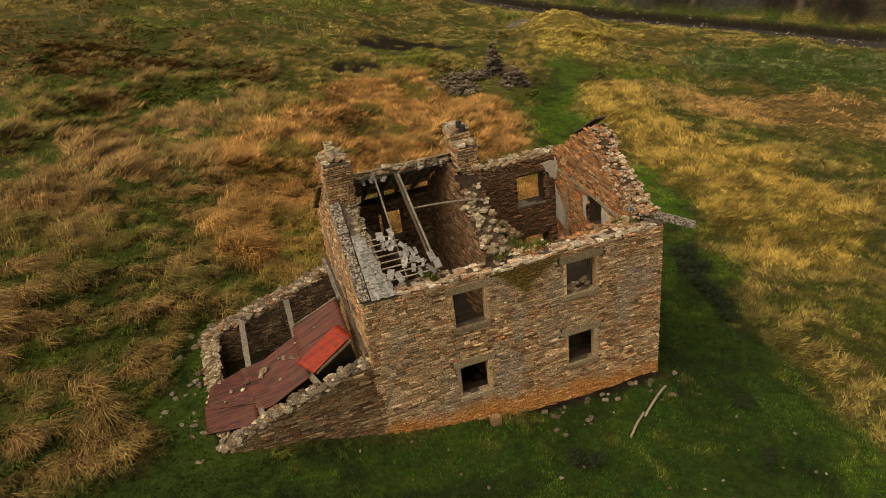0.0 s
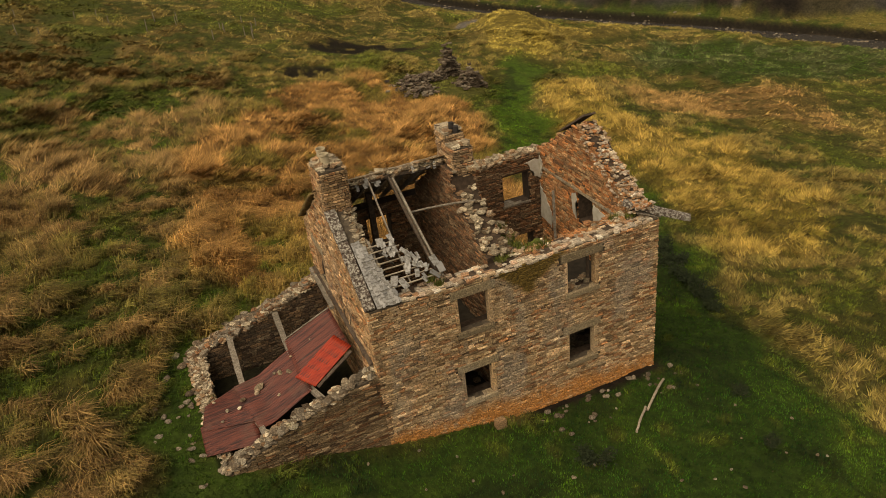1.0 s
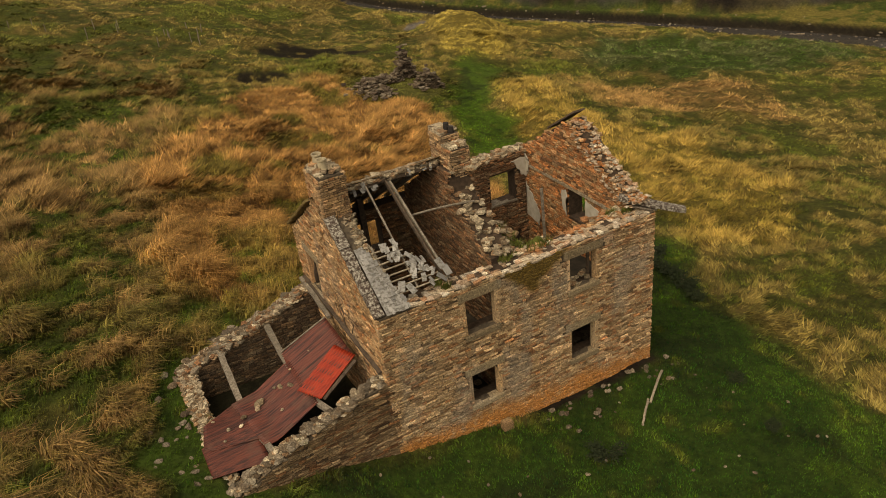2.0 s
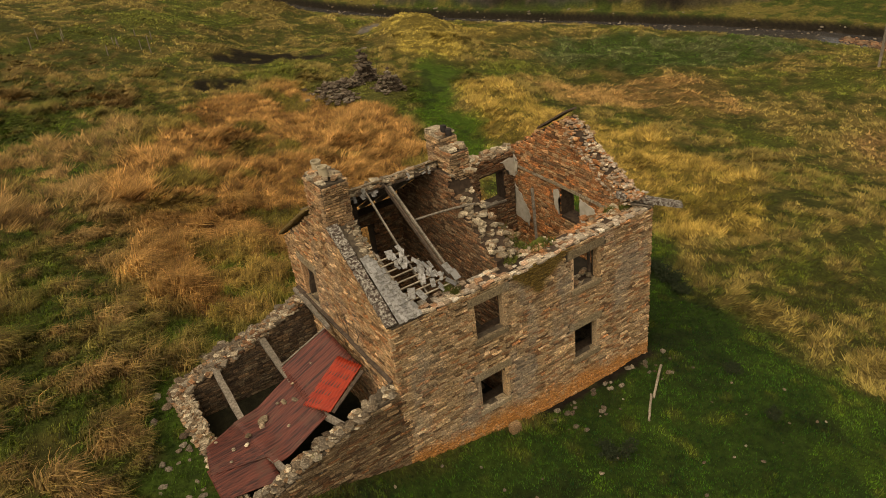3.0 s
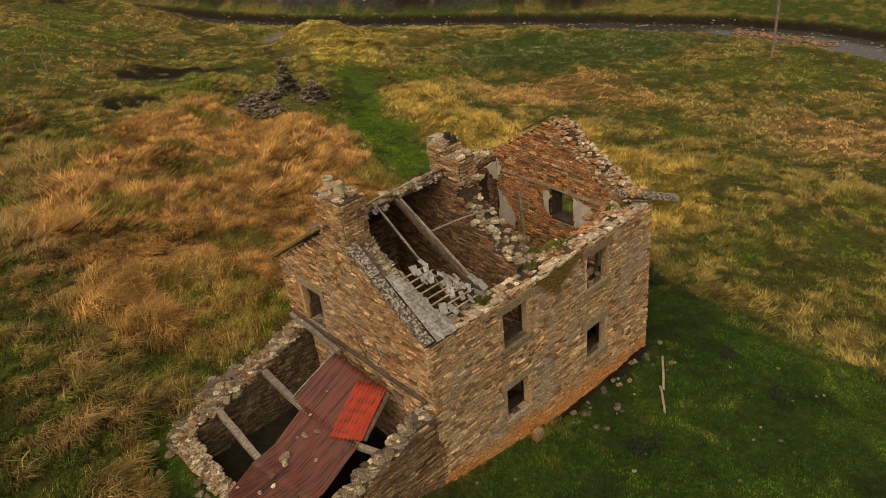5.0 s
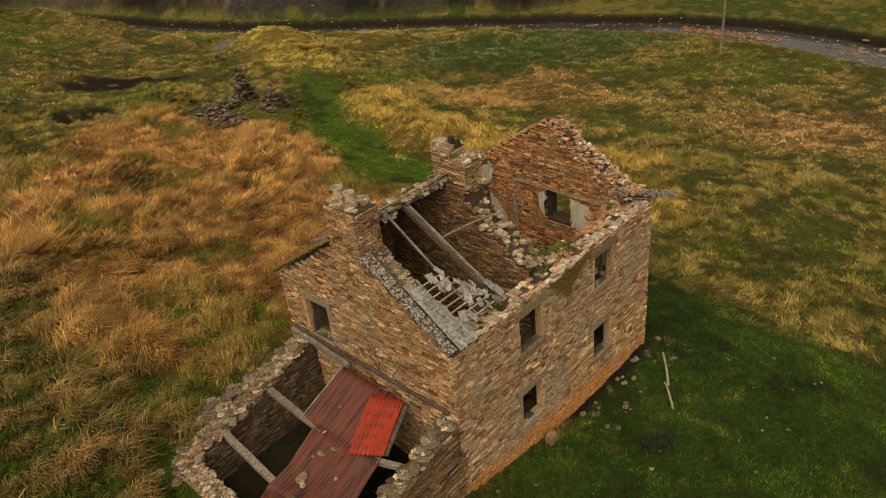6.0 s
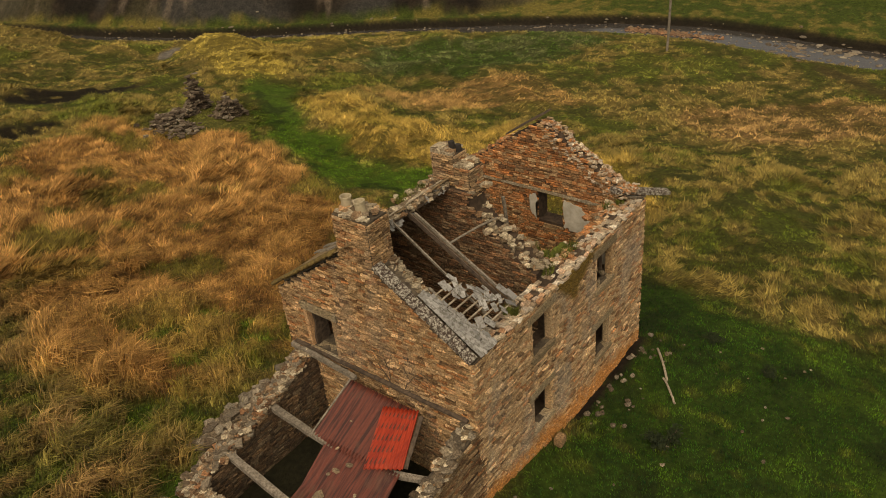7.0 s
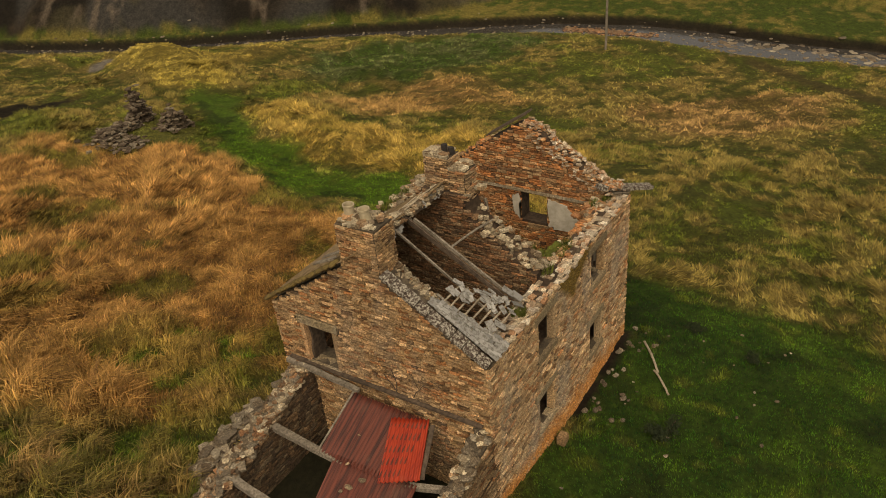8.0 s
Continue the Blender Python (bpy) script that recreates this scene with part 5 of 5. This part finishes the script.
heap = thing("rubble_heap", "heap of flat fallen stones behind the shed", "rubble")
scatter_heads(heap, pts, GREY_RUBBLE, 78, (0.2, 0.5), shapes=BLOCKS, name="stone", most=160)

# ---- ruined cottage further off ----
cottage = thing("ruined_cottage", "tumbled remains of a small dark stone cottage", "ruin")
pts = []
for i in range(680):
    k = r.random()
    if k < 0.42:
        f = r.random()
        x, y, top = 14.6 + 3.2 * f + r.uniform(-0.5, 0.5), 36.6 + 0.9 * f + r.uniform(-0.5, 0.5), 0.5
    elif k < 0.62:
        q = r.uniform(-1, 1)
        x, y, top = 18.65 + q * 0.9, 38.0 + r.gauss(0, 0.25), 2.7 * (1 - abs(q)) + 0.2
    elif k < 0.82:
        q = r.uniform(-1, 1)
        x, y, top = 19.2 + q * 1.1, 35.2 + r.gauss(0, 0.4), 1.6 * (1 - abs(q)) + 0.15
    else:
        x, y, top = 14.6 + r.gauss(0, 0.7), 35.0 + r.gauss(0, 0.9), 0.35
    pts.append((x, y, ground_at(x, y) + r.random() ** 1.2 * top))
scatter_heads(cottage, pts[::2], GREY_RUBBLE, 79, (0.14, 0.38), name="stone", most=150)
scatter_heads(cottage, pts[1::2], DARK_RUBBLE, 80, (0.16, 0.42), name="stone", most=150)


def stub(x, y, w, d, h, seed):
    """A tapering stump of coursed wall."""
    bm = bmesh.new()
    bmesh.ops.create_cube(bm, size=1.0)
    bmesh.ops.subdivide_edges(bm, edges=bm.edges[:], cuts=4, use_grid_fill=True)
    for v in bm.verts:
        k = 1 - 0.72 * (v.co.z + 0.5)
        v.co = Vector((v.co.x * w * k, v.co.y * d * (0.6 + 0.4 * k), (v.co.z + 0.5) * h - 0.3))
        v.co += Vector(noise.noise_vector(v.co * 2.6 + Vector((seed, 0, 0)))) * 0.2
    ob = part("wall_stump", bm, DARK_RUBBLE, cottage, "standing stump of wall")
    ob.matrix_basis = pose(x, y, ground_at(x, y), 0, 0, -20)


stub(18.65, 38.05, 1.5, 0.6, 2.5, 1)
stub(19.2, 35.25, 1.5, 0.8, 1.5, 2)

# ---- small things outdoors ----
def dead_stems():
    """A bare creeper clinging to the gable."""
    bm = bmesh.new()
    rr = random.Random(8)
    def grow(y, z, ang, length, width, depth):
        x = -0.06
        for _ in range(5):
            y2, z2 = y + math.cos(ang) * length / 5, z + math.sin(ang) * length / 5
            d = Vector((0, y2 - y, z2 - z)).normalized()
            s = Vector((0, -d.z, d.y)) * width
            q = [Vector((x, y, z)) - s, Vector((x, y, z)) + s, Vector((x, y2, z2)) + s * 0.8, Vector((x, y2, z2)) - s * 0.8]
            lo, hi = [bm.verts.new(p) for p in q], [bm.verts.new(p - Vector((width * 1.6, 0, 0))) for p in q]
            bm.faces.new(hi)
            for i in range(4):
                bm.faces.new((lo[i], lo[(i + 1) % 4], hi[(i + 1) % 4], hi[i]))
            y, z, ang, width = y2, z2, ang + rr.uniform(-0.35, 0.35), width * 0.9
            if depth and rr.random() < 0.55:
                grow(y, z, ang + rr.choice((-1, 1)) * rr.uniform(0.5, 1.1), length * 0.55, width * 0.7, depth - 1)
    grow(2.75, 3.72, 1.9, 0.8, 0.012, 2)
    grow(2.7, 3.72, 1.1, 0.9, 0.011, 2)
    grow(2.2, 3.75, 2.0, 1.0, 0.012, 2)
    return bm


tagged(new("dead_creeper", (lambda me: (dead_stems().to_mesh(me), me.materials.append(DARK_WOOD), me)[2])(bpy.data.meshes.new("dead_creeper"))), "bare dead creeper clinging to the gable wall", "creeper")

LEAF = plain("dark_leaves", (0.010, 0.018, 0.006), (0.032, 0.042, 0.012), 9)


def shrub(x, y, size, seed):
    """A low dark bush: a few stems and many small leaves, open at the edges."""
    root = thing("shrub", "low dark green shrub in the grass", "shrub", group="shrubs on the lawn")
    rr = random.Random(seed)
    z = ground_at(x, y)
    root.location = (x, y, z)
    verts, faces = [], []
    tips = []
    for k in range(9):
        a = rr.uniform(0, 2 * math.pi)
        tips.append(Vector((math.cos(a) * size * rr.uniform(0.3, 0.95), math.sin(a) * size * rr.uniform(0.3, 0.95), size * rr.uniform(0.25, 0.7))))
    for k in range(800):
        c = rr.choice(tips) * rr.uniform(0.35, 1.1) + Vector((rr.gauss(0, 1), rr.gauss(0, 1), rr.gauss(0, 0.7))) * size * 0.16
        c.z = max(c.z, 0.03)
        u = Vector((rr.gauss(0, 1), rr.gauss(0, 1), rr.gauss(0, 0.6))).normalized()
        w = u.orthogonal().normalized()
        s = size * rr.uniform(0.06, 0.12)
        i = len(verts)
        verts += [c - u * s, c + w * s * 0.45, c + u * s, c - w * s * 0.45]
        faces.append((i, i + 1, i + 2, i + 3))
    tagged(part("leaves", mesh_of("leaves", verts, faces, LEAF), None, root), kind="stuff")
    for k, t in enumerate(tips[:5]):
        part("stem", beam((0, 0, -0.05), t * 0.9, 0.03, 0.03, seed=k), DARK_WOOD, root)


for k, (x, y, s) in enumerate(((5.1, -2.75, 0.55), (11.1, -2.1, 0.4), (15.3, 6.6, 0.8), (14.9, 5.2, 0.7), (14.6, 3.9, 0.65), (14.3, 2.9, 0.5), (15.6, 7.9, 0.7), (10.4, -4.2, 0.35))):
    shrub(x, y, s, k)

bm = bmesh.new()
bmesh.ops.create_cube(bm, size=1.0, matrix=Matrix.Diagonal((0.34, 0.26, 0.5, 1)))
bmesh.ops.bevel(bm, geom=bm.edges[:], offset=0.03, segments=2, affect="EDGES")
foot = thing("stone_block", "brown dressed stone block set by the wall", "stone")
foot.location = (3.35, -0.32, ground_at(3.35, -0.32) + 0.1)
part("block", bm, INNER_STONE, foot)

rr = random.Random(77)
lawn_stones = thing("scattered_stones", "pale stones and rubble lying in the grass", "stones", kind="stuff", data=None)
lp = Pieces("stone", LUMPS, GREY_RUBBLE, lawn_stones, most=110)
for k in range(110):
    if k < 40:
        x, y, s = rr.uniform(4.5, 9.8), -0.2 - abs(rr.gauss(0, 0.6)), rr.uniform(0.06, 0.2)
    elif k < 75:
        x, y, s = rr.uniform(-5, 12), rr.uniform(-5.5, -0.4), rr.uniform(0.05, 0.13)
    else:
        x, y, s = rr.uniform(-6.2, -5.0), rr.uniform(-0.5, 7.5), rr.uniform(0.1, 0.3)
    lp.add(pose(x, y, ground_at(x, y) + 0.05, 0, 0, rr.uniform(0, 360)) @ Matrix.Diagonal((s * 1.3, s, s * 0.6, 1)))
lp.build()
lp = Pieces("stone", LUMPS, GREY_RUBBLE, thing("stream_stones", "stones strewn along the stream banks", "stones", kind="stuff"), most=0, rest="pebbles")
for k in range(420):
    i = rr.randrange(2, len(STREAM) - 2)
    f = rr.random()
    (ax, ay), (bx, by) = STREAM[i], STREAM[i + 1]
    d = rr.choice((-1, 1)) * rr.uniform(0.2, 1.0) + rr.gauss(0, 1.1)
    n = math.hypot(bx - ax, by - ay)
    x, y = ax + (bx - ax) * f - (by - ay) / n * d, ay + (by - ay) * f + (bx - ax) / n * d
    s = rr.uniform(0.1, 0.38)
    lp.add(pose(x, y, max(ground_at(x, y), float(stream_side(np.array([x]), np.array([y]))[1][0]) - 0.05) + 0.03, 0, 0, rr.uniform(0, 360)) @ Matrix.Diagonal((s * 1.3, s, s * 0.6, 1)))
for k in range(150):
    # tumbled rocks at the bend
    x, y, s = 64.6 + rr.gauss(0, 1.3), rr.choice((9.5, 5.5, 0.5, -3.0)) + rr.gauss(0, 1.4), rr.uniform(0.25, 0.8)
    lp.add(pose(x, y, max(ground_at(x, y), float(stream_side(np.array([x]), np.array([y]))[1][0]) - 0.05), 0, 0, rr.uniform(0, 360)) @ Matrix.Diagonal((s * 1.5, s, s * 0.4, 1)))
lp.build()
bar = Pieces("stone", LUMPS, BROWN_STONE, thing("gravel_bar", "low bar of brown gravel at the water's edge", "gravel", kind="stuff"), most=0, rest="pebbles")
for k in range(420):
    f = rr.random()
    x, y, s = 63.1 + 1.2 * f + rr.gauss(0, 0.45), 25.5 - 8.5 * f + rr.gauss(0, 0.5), rr.uniform(0.1, 0.34)
    bar.add(pose(x, y, float(stream_side(np.array([x]), np.array([y]))[1][0]) + 0.03, 0, 0, rr.uniform(0, 360)) @ Matrix.Diagonal((s * 1.4, s, s * 0.5, 1)))
bar.build()
post = thing("marker_post", "pale thin post standing in the hill grass", "post", group="posts on the hill")
part("shaft", beam((0, 0, -0.2), (0, 0, 0.8), 0.07, 0.07, seed=3), WOOD, post)
for k in range(22):
    x, y = rr.uniform(-15, 7), rr.uniform(50, 57)
    at = pose(x, y, ground_at(x, y), rr.uniform(-4, 4), rr.uniform(-4, 4), 0)
    if k == 0:
        post.matrix_basis = at
    else:
        copy_thing(post, at)

pole = thing("utility_pole", "slender grey timber pole beside the stream", "pole")
z0 = ground_at(57.6, 19.2)
part("shaft", beam((57.6, 19.2, z0 - 0.3), (57.7, 19.2, z0 + 8.5), 0.26, 0.26, 0, 8, 91, True), WOOD, pole)
a, b = (9.0, -0.85), (6.85, -2.35)
stick = thing("fallen_branch", "bleached broken branch lying in the grass", "branch", data=None)
part("stem", beam((a[0], a[1], ground_at(*a) + 0.1), (7.7, -1.75, ground_at(7.7, -1.75) + 0.1), 0.085, 0.075, 0.1, 14, 92, True), LATH, stick)
part("stem", beam((7.75, -1.6, ground_at(7.75, -1.6) + 0.1), (b[0], b[1], ground_at(*b) + 0.1), 0.08, 0.07, 0.08, 14, 93, True), LATH, stick)

for pieces in (stones, stones_w, inner_w, stones_e, outer_e, stones_b, stones_m, east_m):
    pieces.build()
